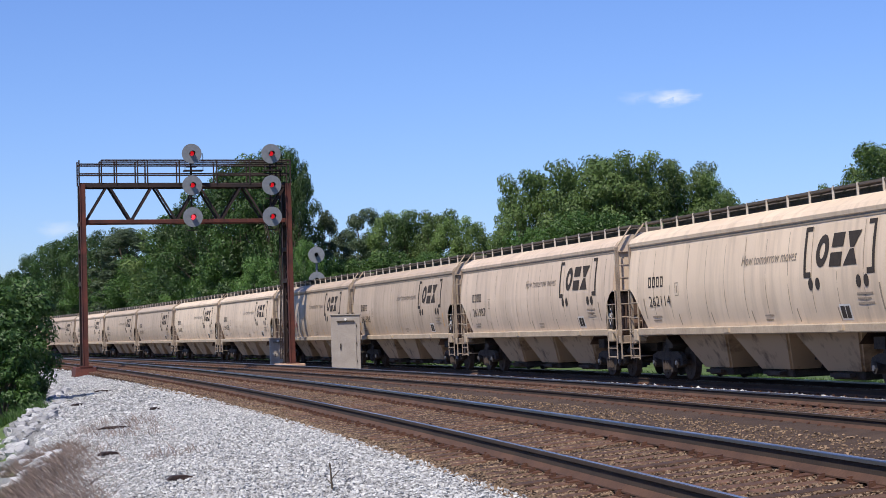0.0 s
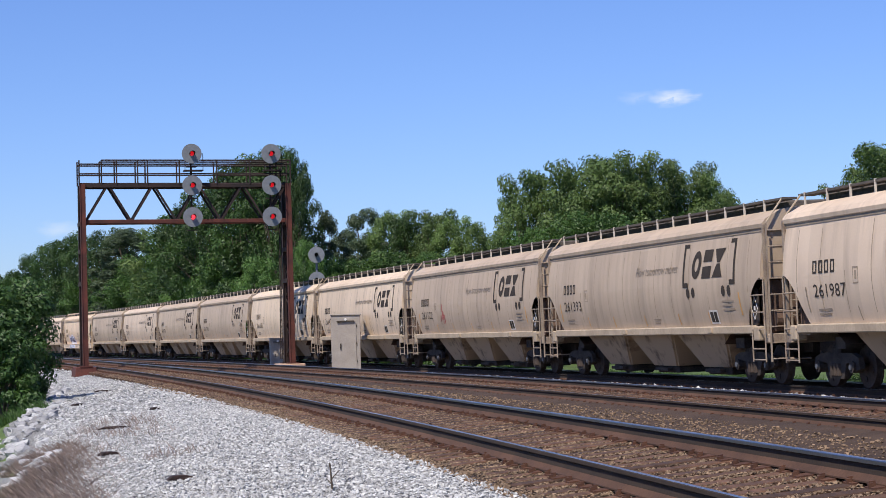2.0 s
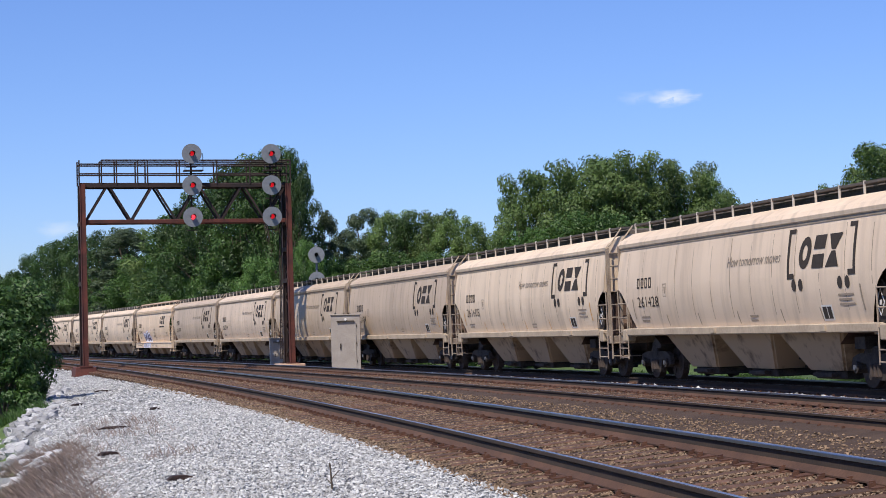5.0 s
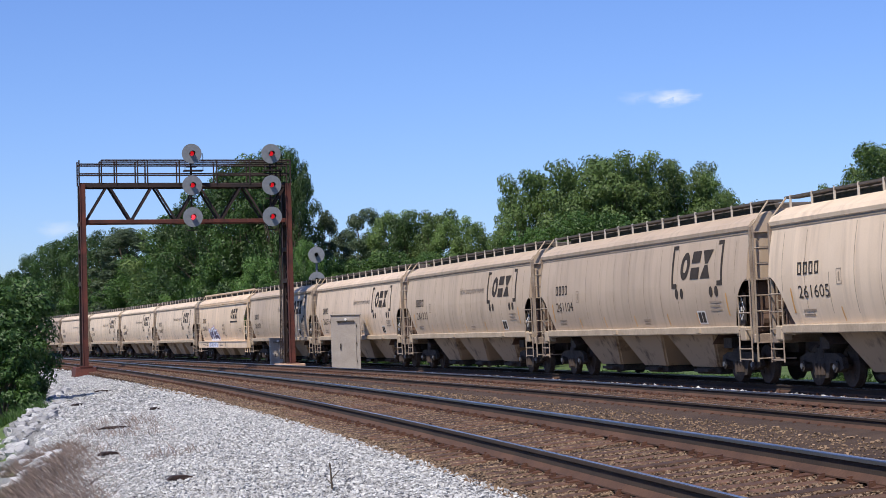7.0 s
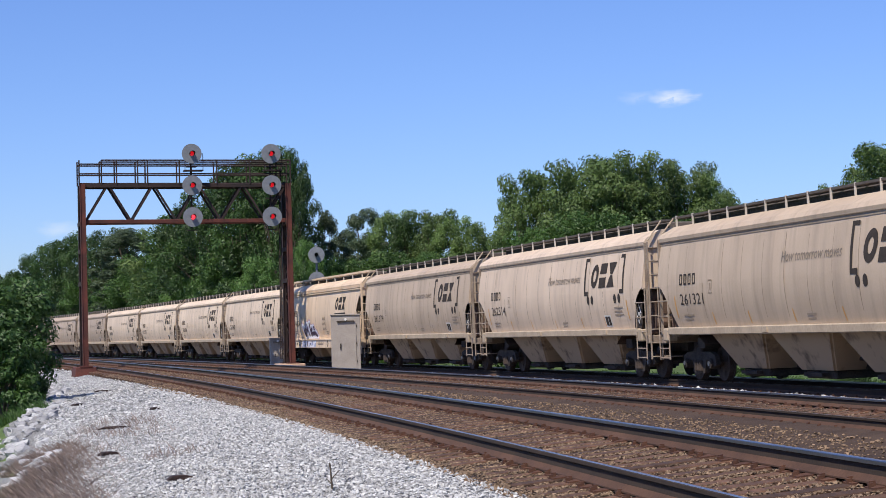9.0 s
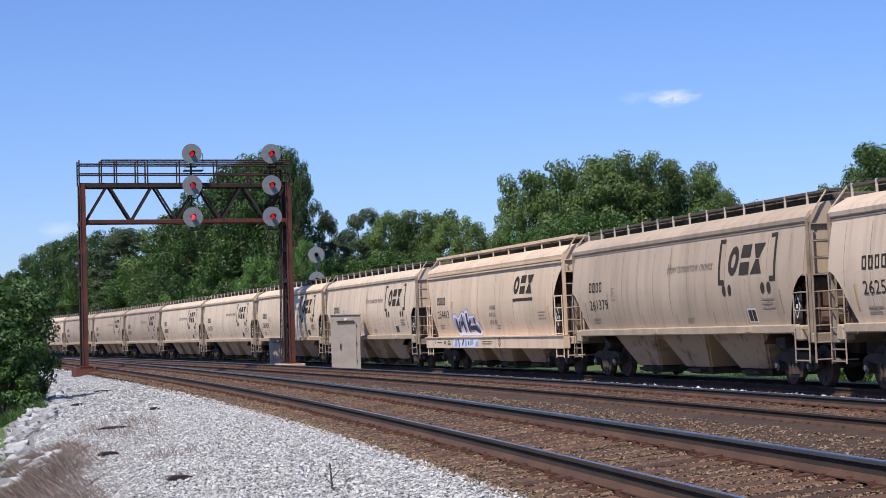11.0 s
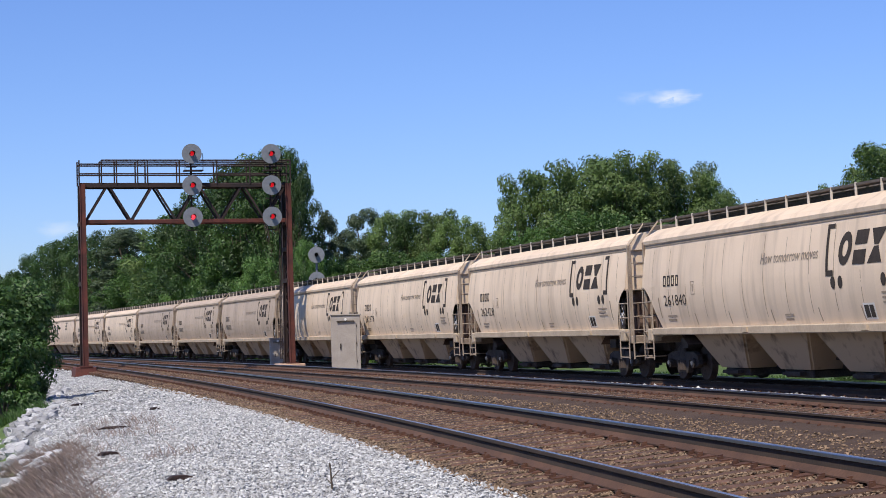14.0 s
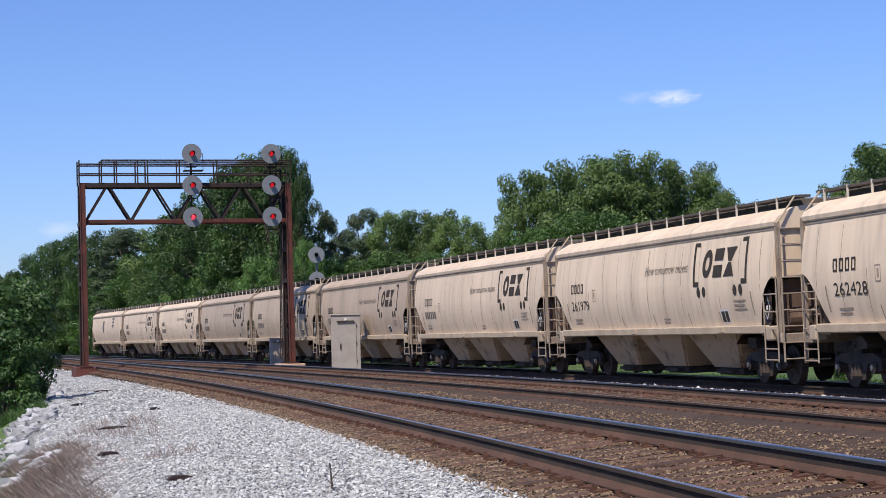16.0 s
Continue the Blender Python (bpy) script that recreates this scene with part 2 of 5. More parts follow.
# ---- ground ----
M_G_GRASS = mat("rough_grass_ground", (0.043, 0.072, 0.017), (0.093, 0.145, 0.034), 0.95, 0, 0.8, 12, 0.6, 0.05)
M_G_DARK = mat("oily_ballast", (0.048, 0.036, 0.028), (0.120, 0.088, 0.068), 0.95, 0, 1.5, 22, 0.8, 0.04)
M_G_BROWN = mat("brown_ballast", (0.032, 0.017, 0.010), (0.078, 0.047, 0.029), 0.95, 0, 1.5, 22, 0.8, 0.04)
# dark end of the range paints the shaded gaps between loose stones
M_G_WHITE = mat("limestone_ballast", (0.068, 0.065, 0.062), (0.300, 0.296, 0.285), 0.95, 0, 9, 24, 1.0, 0.05, contrast=(0.38, 0.56))
M_G_BANK = mat("weedy_bank", (0.043, 0.076, 0.015), (0.111, 0.162, 0.038), 0.95, 0, 0.9, 14, 0.6, 0.05)


def columns(s):
    m, n = d_mid(s), d_near(s)
    f = min(0.24, 0.004 * max(0.0, s))
    return [(-110, 1.5, 0), (-60, 0.4, 0), (-30, -0.3, 0), (-16, -0.7, 0), (-8, -0.8, 0), (-4.2, -0.66, 0), (-2.6, -0.42, 1), (-1.5, -0.20, 1), (0, -0.19, 1), (1.5, -0.215, 1),
            (2.3, -0.12, 3), (m - 1.4, -0.12, 2), (m, -0.235, 2), (m + 1.4, -0.32, 2), (m + 2.3, -0.5, 2), (n - 2.6, -0.36, 2), (n - 1.5, 0.105, 2), (n, 0.015, 2), (n + 1.45, -0.115 - f * 0.5, 3),
            (n + 2.0, -0.10 - f, 3), (n + 3.0, -0.19 - f, 3), (n + 4.2, -0.32 - f, 3), (n + 5.4, -0.50 - f, 3), (n + 6.3, -0.85 - f, 4), (n + 7.6, -1.6 - f, 4), (n + 9.5, -2.2, 4), (n + 16, -2.5, 4), (n + 45, -2.5, 4)]


def ground_z(s, off):
    c = columns(s)
    return float(np.interp(off, [a[0] for a in c], [a[1] for a in c]))


def ground():
    rows = [-330, -240, -160, -110] + [float(v) for v in np.arange(-70, 90, 1.0)] + [float(v) for v in np.arange(90, 260, 4.0)] + [280, 320, 380, 470]
    verts, faces, mi = [], [], []
    nc = 0
    for s in rows:
        c = columns(s)
        line = []
        for (o0, z0, k0), (o1, z1, k1) in zip(c, c[1:]):
            for j in range(2):
                line.append((o0 + (o1 - o0) * j / 2, z0 + (z1 - z0) * j / 2, k0))
        line.append(c[-1])
        nc = len(line)
        for o, z, k in line:
            p = at(s, o)
            bumpy = 0.10 if (k in (0, 4)) else (0.03 if k == 3 else 0.008)
            p.z = z + bumpy * (noise.noise((p.x * 0.6, p.y * 0.6, 0.0)) + 0.6 * noise.noise((p.x * 1.7, p.y * 1.7, 3.0)))
            verts.append(p)
            mi.append(k)
    nr = len(rows)
    mats = []
    for i in range(nr - 1):
        for j in range(nc - 1):
            a = i * nc + j
            faces.append((a, a + nc, a + nc + 1, a + 1))
            mats.append(mi[a])
    rim = [j for j in range(nc)] + [i * nc + nc - 1 for i in range(1, nr)] + [(nr - 1) * nc + j for j in range(nc - 2, -1, -1)] + [i * nc for i in range(nr - 2, 0, -1)]
    start = len(verts)
    for r in rim:
        v = verts[r] - Vector((-10, 60, 0))
        v.z = 0
        v = v.normalized() * 3000 + Vector((-10, 60, 2.0))
        verts.append(v)
    for k in range(len(rim)):
        k2 = (k + 1) % len(rim)
        faces.append((rim[k], rim[k2], start + k2, start + k))
        mats.append(0)
    ob = raw("ground", verts, faces, [M_G_GRASS, M_G_DARK, M_G_BROWN, M_G_WHITE, M_G_BANK], smooth=True)
    ob.data.polygons.foreach_set("material_index", mats)
    bm = BM()
    bm.from_mesh(ob.data)
    bmesh.ops.recalc_face_normals(bm, faces=bm.faces[:])
    bm.to_mesh(ob.data)
    bm.free()
    tagged(ob, "ground sheet of ballast shoulders, weedy banks and grass", "ground", kind="structure")


ground()

# ---- tracks ----
RAIL = [(-0.075, -0.186), (0.075, -0.186), (0.075, -0.172), (0.020, -0.120), (0.010, -0.050), (0.036, -0.036), (0.036, -0.006), (0.026, 0.0), (-0.026, 0.0), (-0.036, -0.006), (-0.036, -0.036), (-0.010, -0.050), (-0.020, -0.120), (-0.075, -0.172)]


def rail_part(parent, off, z, s0, s1, edge=False):
    verts, faces, mi = [], [], []
    ss = np.arange(s0, s1, 2.0)
    n = len(RAIL)
    for s in ss:
        for o, dz in RAIL:
            p = at(s, off(s) + o)
            verts.append((p.x, p.y, z + dz))
    for i in range(len(ss) - 1):
        for j in range(n):
            a, b = i * n + j, i * n + (j + 1) % n
            faces.append((a, b, b + n, a + n))
            # webs and unpolished head sides get a darker tone than the foot
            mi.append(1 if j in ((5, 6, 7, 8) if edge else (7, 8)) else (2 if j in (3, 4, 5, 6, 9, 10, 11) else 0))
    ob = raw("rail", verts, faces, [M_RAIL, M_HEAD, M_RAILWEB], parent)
    ob.data.polygons.foreach_set("material_index", mi)
    return ob


def track(name, label, off, z_near, tilt, s0, s1, t0, t1, step):
    tr = thing(name, Matrix(), label, "railway track", kind="structure")
    rail_part(tr, lambda s: off(s) + 0.752, z_near, s0, s1)
    rail_part(tr, lambda s: off(s) - 0.752, z_near + tilt, s0, s1, True)
    bm = BM()
    box(bm, -0.115, 0.115, -1.3, 1.3, -0.17, 0.0, bev=0.012)
    ties = bpy.data.meshes.new("tie")
    bm.to_mesh(ties)
    bm.free()
    ties.materials.append(M_TIE)
    rnd = random.Random(5)
    pv, pf = [], []
    k = 0
    for s in np.arange(t0, t1, step):
        s = float(s) + rnd.uniform(-0.03, 0.03)
        c = at(s, off(s))
        h = heading(s)
        zc = z_near + tilt / 2 - 0.192
        ob = new("tie", ties)
        ob.parent = tr
        q = Matrix.Translation((c.x, c.y, zc + rnd.uniform(-0.012, 0.004))) @ pose(0, 0, 0, 0, 0, math.degrees(-h) + 90 + rnd.uniform(-1.2, 1.2)) @ pose(0, rnd.uniform(-0.06, 0.06), 0, math.degrees(math.atan2(-tilt, 1.5)), 0, 0)
        ob.matrix_basis = q
        for sgn in (1, -1):
            for dx, dy, w, l, hh in ((0, 0, 0.19, 0.34, 0.014), (0.05, 0.12, 0.03, 0.045, 0.055), (-0.05, -0.12, 0.03, 0.045, 0.055), (0.0, 0.155, 0.03, 0.04, 0.045)):
                b0 = len(pv)
                for vx in (-w / 2, w / 2):
                    for vy in (-l / 2, l / 2):
                        for vz in (0, hh):
                            pv.append(q @ Vector((dx + vx, sgn * 0.752 + dy + vy, vz)))
                pf += [(b0, b0 + 1, b0 + 3, b0 + 2), (b0 + 4, b0 + 6, b0 + 7, b0 + 5), (b0, b0 + 4, b0 + 5, b0 + 1), (b0 + 2, b0 + 3, b0 + 7, b0 + 6), (b0 + 1, b0 + 5, b0 + 7, b0 + 3)]
    pl = raw("tie_plates", pv, pf, M_PLATE, tr)
    tagged(pl, kind="stuff")
    return tr


# ---- stones ----
def stones(name, spots, material, label, flat=0.7):
    """Rough angular crushed stones, each at (place, size)."""
    rs = np.random.RandomState(11)
    base = np.array([(1, 0, 0), (-1, 0, 0), (0, 1, 0), (0, -1, 0), (0, 0, 1), (0, 0, -1)], float) * 0.72
    fc = np.array([(0, 2, 4), (2, 1, 4), (1, 3, 4), (3, 0, 4), (2, 0, 5), (1, 2, 5), (3, 1, 5), (0, 3, 5)])
    n = len(spots)
    v = base[None] * rs.uniform(0.6, 1.15, (n, 6, 1)) + rs.uniform(-0.22, 0.22, (n, 6, 3))
    ax = rs.uniform(0, 6.283, (n, 3))
    for (i, j), k in (((0, 1), 0), ((1, 2), 1), ((0, 2), 2)):
        c, s_ = np.cos(ax[:, k])[:, None], np.sin(ax[:, k])[:, None]
        a, b = v[:, :, i].copy(), v[:, :, j].copy()
        v[:, :, i], v[:, :, j] = a * c - b * s_, a * s_ + b * c
    sp = np.array(spots)
    v *= sp[:, 3][:, None, None] * rs.uniform(0.6, 1.35, (n, 1, 3))
    v[:, :, 2] *= flat
    v += sp[:, None, :3]
    f = (fc[None] + (np.arange(n) * 6)[:, None, None]).reshape(-1, 3)
    me = bpy.data.meshes.new(name)
    me.vertices.add(n * 6)
    me.vertices.foreach_set("co", v.reshape(-1))
    me.loops.add(len(f) * 3)
    me.loops.foreach_set("vertex_index", f.reshape(-1))
    me.polygons.add(len(f))
    me.polygons.foreach_set("loop_start", np.arange(len(f)) * 3)
    me.update(calc_edges=True)
    me.shade_flat()
    me.materials.append(material)
    ob = new(name, me)
    return tagged(ob, label, "gravel", kind="stuff")


def scatter(n, s_rng, off_rng, rel, size, seed, power=1.0):
    rnd = random.Random(seed)
    out = []
    for _ in range(n):
        s = s_rng[0] + (s_rng[1] - s_rng[0]) * rnd.random() ** power
        o = rnd.uniform(*off_rng) + rel(s)
        p = at(s, o)
        d = size * rnd.uniform(0.45, 1.6)
        out.append((p.x, p.y, ground_z(s, o) + d * rnd.uniform(-0.15, 0.5), d))
    return out


# ---- the covered hopper cars ----
ROOF_LEN, EAVE, SILL_LO, SILL_HI = 17.1, 3.62, 1.20, 1.40
HALF = ROOF_LEN / 2


def side_y(z, k=1.0):
    """Half width of the bulging side at height z."""
    u = (z - 1.4) / (EAVE - 1.4)
    return 1.43 + 0.16 * k * math.sin(math.pi * min(max(u, 0), 1) ** 0.85)


CUT = 2.5


def side_end(z, cut=CUT):
    """How far the side sheet reaches lengthwise at height z: cut back over the end platform."""
    if z >= cut:
        return HALF - 0.12
    u = (cut - z) / (cut - 1.4)
    return HALF - 0.12 - 0.38 * math.sqrt(max(0.0, 1 - (1 - min(1, u * 2.2)) ** 2)) - 0.72 * u


def shell(bm, cut):
    """Both side sheets, the hipped roof and the end sheets, as a closed skin."""
    zs = [1.36 if cut == CUT else 1.24, 1.5, 1.7, 1.9, 2.1, 2.25, 2.4, CUT - 0.02, CUT, 2.8, 3.1, 3.35, EAVE]
    n, bays = (42, 7) if cut > CUT else (48, 12)
    for sg in (-1, 1):
        grid = []
        for z in zs:
            e = side_end(z, cut)
            row = []
            for i in range(n + 1):
                x = -e + 2 * e * i / n
                f = (x + HALF - 0.9) / (ROOF_LEN - 1.8) * bays
                dent = 0.011 * (1 - abs(math.sin(math.pi * f))) ** 2 if 1.5 < z < EAVE - 0.1 else 0.0
                row.append(bm.verts.new((x, sg * (side_y(z) - dent), z)))
            grid.append(row)
        for a, b in zip(grid, grid[1:]):
            for i in range(n):
                q = (a[i], a[i + 1], b[i + 1], b[i])
                bm.faces.new(q if sg < 0 else q[::-1]).smooth = True
    # roof: overhanging eave, hip and crown
    prof = [(1.40, EAVE - 0.03), (1.485, EAVE + 0.04), (1.50, EAVE + 0.13), (1.42, EAVE + 0.24), (1.02, EAVE + 0.45), (0.5, EAVE + 0.52), (0, EAVE + 0.54)]
    full = [(-y, z) for y, z in prof] + [(y, z) for y, z in prof[-2::-1]]
    L = HALF - 0.05
    a = [bm.verts.new((-L, y, z)) for y, z in full]
    b = [bm.verts.new((L, y, z)) for y, z in full]
    for i in range(len(full) - 1):
        bm.faces.new((a[i], a[i + 1], b[i + 1], b[i]))
    bm.faces.new(a)
    bm.faces.new(b[::-1])
    # upper end sheets
    for sx_ in (-1, 1):
        zz = [cut - 0.03 + (EAVE - cut + 0.03) * i / 6 for i in range(7)]
        near = [bm.verts.new((sx_ * (HALF - 0.125), -side_y(z) + 0.003, z)) for z in zz]
        far = [bm.verts.new((sx_ * (HALF - 0.125), side_y(z) - 0.003, z)) for z in zz]
        for i in range(6):
            q = (near[i], far[i], far[i + 1], near[i + 1])
            bm.faces.new(q if sx_ > 0 else q[::-1])
    return bm


def seams(bm, x, sg):
    zs = (1.5, 1.7, 1.9, 2.1, 2.25, 2.4, 2.5, 2.8, 3.1, 3.35, EAVE - 0.11)
    for z0, z1 in zip(zs, zs[1:]):
        if abs(x) > min(side_end(z0), side_end(z1)) - 0.1:
            continue
        y0, y1 = side_y(z0), side_y(z1)
        vs = [bm.verts.new((x + dx, sg * (y - 0.004), z)) for dx, y, z in ((-0.012, y0, z0), (0.012, y0, z0), (0.012, y1, z1), (-0.012, y1, z1))]
        bm.faces.new(vs if sg < 0 else vs[::-1])
    bmesh.ops.remove_doubles(bm, verts=bm.verts[:], dist=0.001)
    return bm


def drape(bm, lift=0.006, step=0.13):
    """Bend a flat drawing (x, z) on to the near side of the car."""
    zs = [v.co.z for v in bm.verts]
    z = min(zs) + step
    while z < max(zs):
        bmesh.ops.bisect_plane(bm, geom=bm.verts[:] + bm.edges[:] + bm.faces[:], plane_co=(0, 0, z), plane_no=(0, 0, 1))
        z += step
    for v in bm.verts:
        v.co.y = -side_y(v.co.z) - lift
    bmesh.ops.recalc_face_normals(bm, faces=bm.faces[:])
    for f in bm.faces:
        if f.normal.y > 0:
            f.normal_flip()
    return bm


def poly(bm, pts):
    bm.faces.new([bm.verts.new((p[0], -1.6, p[1])) for p in pts])


def rect(bm, x0, x1, z0, z1, slant=0.0):
    poly(bm, [(x0, z0), (x1, z0), (x1 + slant, z1), (x0 + slant, z1)])


TEXTS = {}


def lettering(text, x, z, height, width, shear=0.0):
    """Flat letters of the built-in font as a bmesh in x and z."""
    if (text, shear) not in TEXTS:
        cu = bpy.data.curves.new("letters", "FONT")
        cu.body, cu.size, cu.resolution_u, cu.shear = text, 1.0, 2, shear
        ob = new("letters", cu)
        dg = bpy.context.evaluated_depsgraph_get()
        me = bpy.data.meshes.new_from_object(ob.evaluated_get(dg))
        co = np.array([v.co[:] for v in me.vertices])
        TEXTS[(text, shear)] = (co, [tuple(p.vertices) for p in me.polygons])
        bpy.data.objects.remove(ob)
        bpy.data.curves.remove(cu)
        bpy.data.meshes.remove(me)
    co, fs = TEXTS[(text, shear)]
    lo, hi = co.min(0), co.max(0)
    bm = BM()
    vs = [bm.verts.new((x + (c[0] - lo[0]) / (hi[0] - lo[0]) * width, -1.6, z + (c[1] - lo[1]) / (hi[1] - lo[1]) * height)) for c in co]
    for f in fs:
        try:
            bm.faces.new([vs[i] for i in f])
        except ValueError:
            pass
    return bm


def ring(bm, cx, cz, r, n=12):
    poly(bm, [(cx + r * math.cos(a), cz + r * 1.15 * math.sin(a)) for a in [2 * math.pi * i / n for i in range(n)]])


def truck(bx, car):
    """A two-axle bogie: cast side frames, bolster, springs and two wheelsets."""
    t = new("truck")
    t.parent = car
    t.location = (bx, 0, 0)
    for sg in (-1, 1):
        bm = BM()
        prism(bm, [(-1.2, 0.42), (-1.12, 0.66), (-0.8, 0.75), (0.8, 0.75), (1.12, 0.66), (1.2, 0.42), (0.98, 0.36), (0.78, 0.56), (0.5, 0.53), (0.36, 0.2), (-0.36, 0.2), (-0.5, 0.53), (-0.78, 0.56), (-0.98, 0.36)], sg * 1.02, sg * 1.14)
        for x in (-0.88, 0.88):
            rod(bm, (x, sg * 0.95, 0.457), (x, sg * 1.2, 0.457), 0.13, 10)
        frame_ = part("side_frame", bm, M_STEEL, t)
        for x in (-0.88, 0.88):
            bm = BM()
            rod(bm, (x, sg * 1.2, 0.457), (x, sg * 1.235, 0.457), 0.06, 10)
            part("bearing_cap", bm, M_BEARING, frame_)
        bm = BM()
        for x in (-0.17, 0, 0.17):
            rod(bm, (x, sg * 1.15, 0.27), (x, sg * 1.15, 0.53), 0.065, 8)
        part("spring", bm, M_WHEEL, t)
    bm = BM()
    box(bm, -0.2, 0.2, -1.15, 1.15, 0.6, 0.9, bev=0.04)
    part("bolster", bm, M_STEEL, t)
    for x in (-0.88, 0.88):
        bm = BM()
        rod(bm, (0, -1.0, 0), (0, 1.0, 0), 0.08, 10)
        for sg in (-1, 1):
            rod(bm, (0, sg * 0.70, 0), (0, sg * 0.83, 0), 0.457, 24)
            rod(bm, (0, sg * 0.67, 0), (0, sg * 0.70, 0), 0.485, 24)
            for k in range(4):
                a = k * math.pi / 2
                rod(bm, (0.28 * math.cos(a), sg * 0.825, 0.28 * math.sin(a)), (0.28 * math.cos(a), sg * 0.845, 0.28 * math.sin(a)), 0.07, 8)
        w = part("wheelset", bm, M_WHEEL, t)
        w.location = (x, 0, 0.457)
    return t


def hopper_car(paint, tan=False):
    """One covered hopper, local x forwards, near side at negative y, rail top at z 0."""
    car = new("covered_hopper_car")
    part("body", shell(BM(), 3.25 if tan else CUT), paint, car)
    xs = [-HALF + 0.9 + i * (ROOF_LEN - 1.8) / (7 if tan else 12) for i in range(8 if tan else 13)]
    for x in xs:
        for sg in (-1, 1):
            part("seam", seams(BM(), x, sg), M_SEAM, car)
    for sg in (-1, 1):
        bm = BM()
        e = HALF - 0.75
        if tan:
            prism(bm, [(-HALF - 0.1, 1.26), (-HALF - 0.1, 0.84), (HALF + 0.1, 0.84), (HALF + 0.1, 1.26)], sg * 1.60, sg * 1.40)
            box(bm, -HALF - 0.1, HALF + 0.1, sg * 1.40, sg * 1.64, 1.22, 1.262)
        else:
            box(bm, -e, e, sg * 1.42, sg * 1.58, SILL_LO, SILL_HI, bev=0.025)
            for x in (-e - 0.22, e + 0.22):
                box(bm, x - 0.17, x + 0.17, sg * 1.3, sg * 1.58, 1.04, SILL_HI - 0.02, bev=0.03)
            for x in (-1.2, 5.2):
                box(bm, x - 0.15, x + 0.15, sg * 1.58, sg * 1.63, 1.25, 1.36)
        part("side_sill", bm, paint if tan else M_SILL, car)
    if tan:
        bm = BM()
        for sg in (-1, 1):
            for z in (EAVE + 0.0, EAVE - 0.09):
                box(bm, -HALF + 0.1, HALF - 0.1, sg * 1.42, sg * 1.52, z - 0.02, z + 0.03)
        part("eave_moulding", bm, paint, car)
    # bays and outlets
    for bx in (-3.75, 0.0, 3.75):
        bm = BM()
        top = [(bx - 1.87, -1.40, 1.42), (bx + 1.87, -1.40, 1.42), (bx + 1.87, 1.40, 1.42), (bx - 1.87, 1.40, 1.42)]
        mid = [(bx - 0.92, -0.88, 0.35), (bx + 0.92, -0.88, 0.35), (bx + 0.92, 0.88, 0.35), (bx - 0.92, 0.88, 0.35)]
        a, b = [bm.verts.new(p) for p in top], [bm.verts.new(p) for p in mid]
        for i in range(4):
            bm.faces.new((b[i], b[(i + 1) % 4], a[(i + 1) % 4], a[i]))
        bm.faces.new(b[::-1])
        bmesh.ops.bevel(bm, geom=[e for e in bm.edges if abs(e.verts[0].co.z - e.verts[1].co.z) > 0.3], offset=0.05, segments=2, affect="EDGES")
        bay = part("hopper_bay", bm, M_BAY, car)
        bm = BM()
        box(bm, bx - 0.8, bx + 0.8, -0.80, 0.80, 0.16, 0.35, bev=0.03)
        for sg in (-1, 1):
            box(bm, bx - 0.5, bx + 0.5, sg * 0.85, sg * 1.0, 0.22, 0.30)
            rod(bm, (bx - 0.3, sg * 0.95, 0.26), (bx + 0.3, sg * 0.95, 0.26), 0.05, 6)
        part("discharge_gate", bm, M_STEEL, bay)
    bm = BM()
    for y in (-0.35, 0.55):
        rod(bm, (-5.6, y, 0.62), (5.6, y, 0.58), 0.045, 8)
    box(bm, -5.4, 5.4, -0.16, 0.16, 0.34, 0.72)
    part("brake_pipe", bm, M_STEEL, car)
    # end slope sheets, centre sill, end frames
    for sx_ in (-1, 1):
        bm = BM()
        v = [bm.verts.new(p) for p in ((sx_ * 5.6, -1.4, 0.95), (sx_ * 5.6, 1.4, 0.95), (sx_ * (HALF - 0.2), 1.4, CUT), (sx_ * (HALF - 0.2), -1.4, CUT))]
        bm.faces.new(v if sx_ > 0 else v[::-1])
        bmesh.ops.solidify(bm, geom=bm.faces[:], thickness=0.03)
        # added block closes the see-through end; its dark brown paints the shaded depth
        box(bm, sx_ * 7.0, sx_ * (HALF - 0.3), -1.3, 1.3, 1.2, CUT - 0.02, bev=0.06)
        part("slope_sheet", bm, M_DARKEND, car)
        bm = BM()
        box(bm, sx_ * (HALF - 0.25), sx_ * (HALF + 0.02), -1.5, 1.5, 0.98, 1.2, bev=0.02)
        box(bm, sx_ * (HALF - 1.2), sx_ * (HALF - 0.2), -1.45, 1.45, 1.16, 1.2)
        part("end_platform", bm, M_LADDER if not tan else paint, car)
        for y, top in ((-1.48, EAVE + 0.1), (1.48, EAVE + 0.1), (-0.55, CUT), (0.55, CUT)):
            # inner posts share the dark brown painted into the gap
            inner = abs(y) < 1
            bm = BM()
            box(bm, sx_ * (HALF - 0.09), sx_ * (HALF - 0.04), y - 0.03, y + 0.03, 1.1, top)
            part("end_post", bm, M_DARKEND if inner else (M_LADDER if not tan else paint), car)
        # ladder on the end, near-side corner, and the far one
        for sg in (-1, 1):
            bm = BM()
            x = sx_ * (HALF + 0.06)
            y0, y1 = sg * 1.46, sg * 0.92
            for y in (y0, y1):
                box(bm, x - 0.016, x + 0.016, y - 0.018, y + 0.018, 0.55 if y == y0 else 1.1, EAVE + 0.12)
            for z in np.arange(0.62, EAVE + 0.1, 0.37):
                rod(bm, (x, y0, z), (x, y1, z), 0.016, 6)
            part("end_ladder", bm, M_LADDER if not tan else paint, car)
            # side ladder below the cut-away, with grab rails
            bm = BM()
            y = sg * 1.56
            xa, xb = sx_ * (HALF - 0.04), sx_ * (HALF - 0.78)
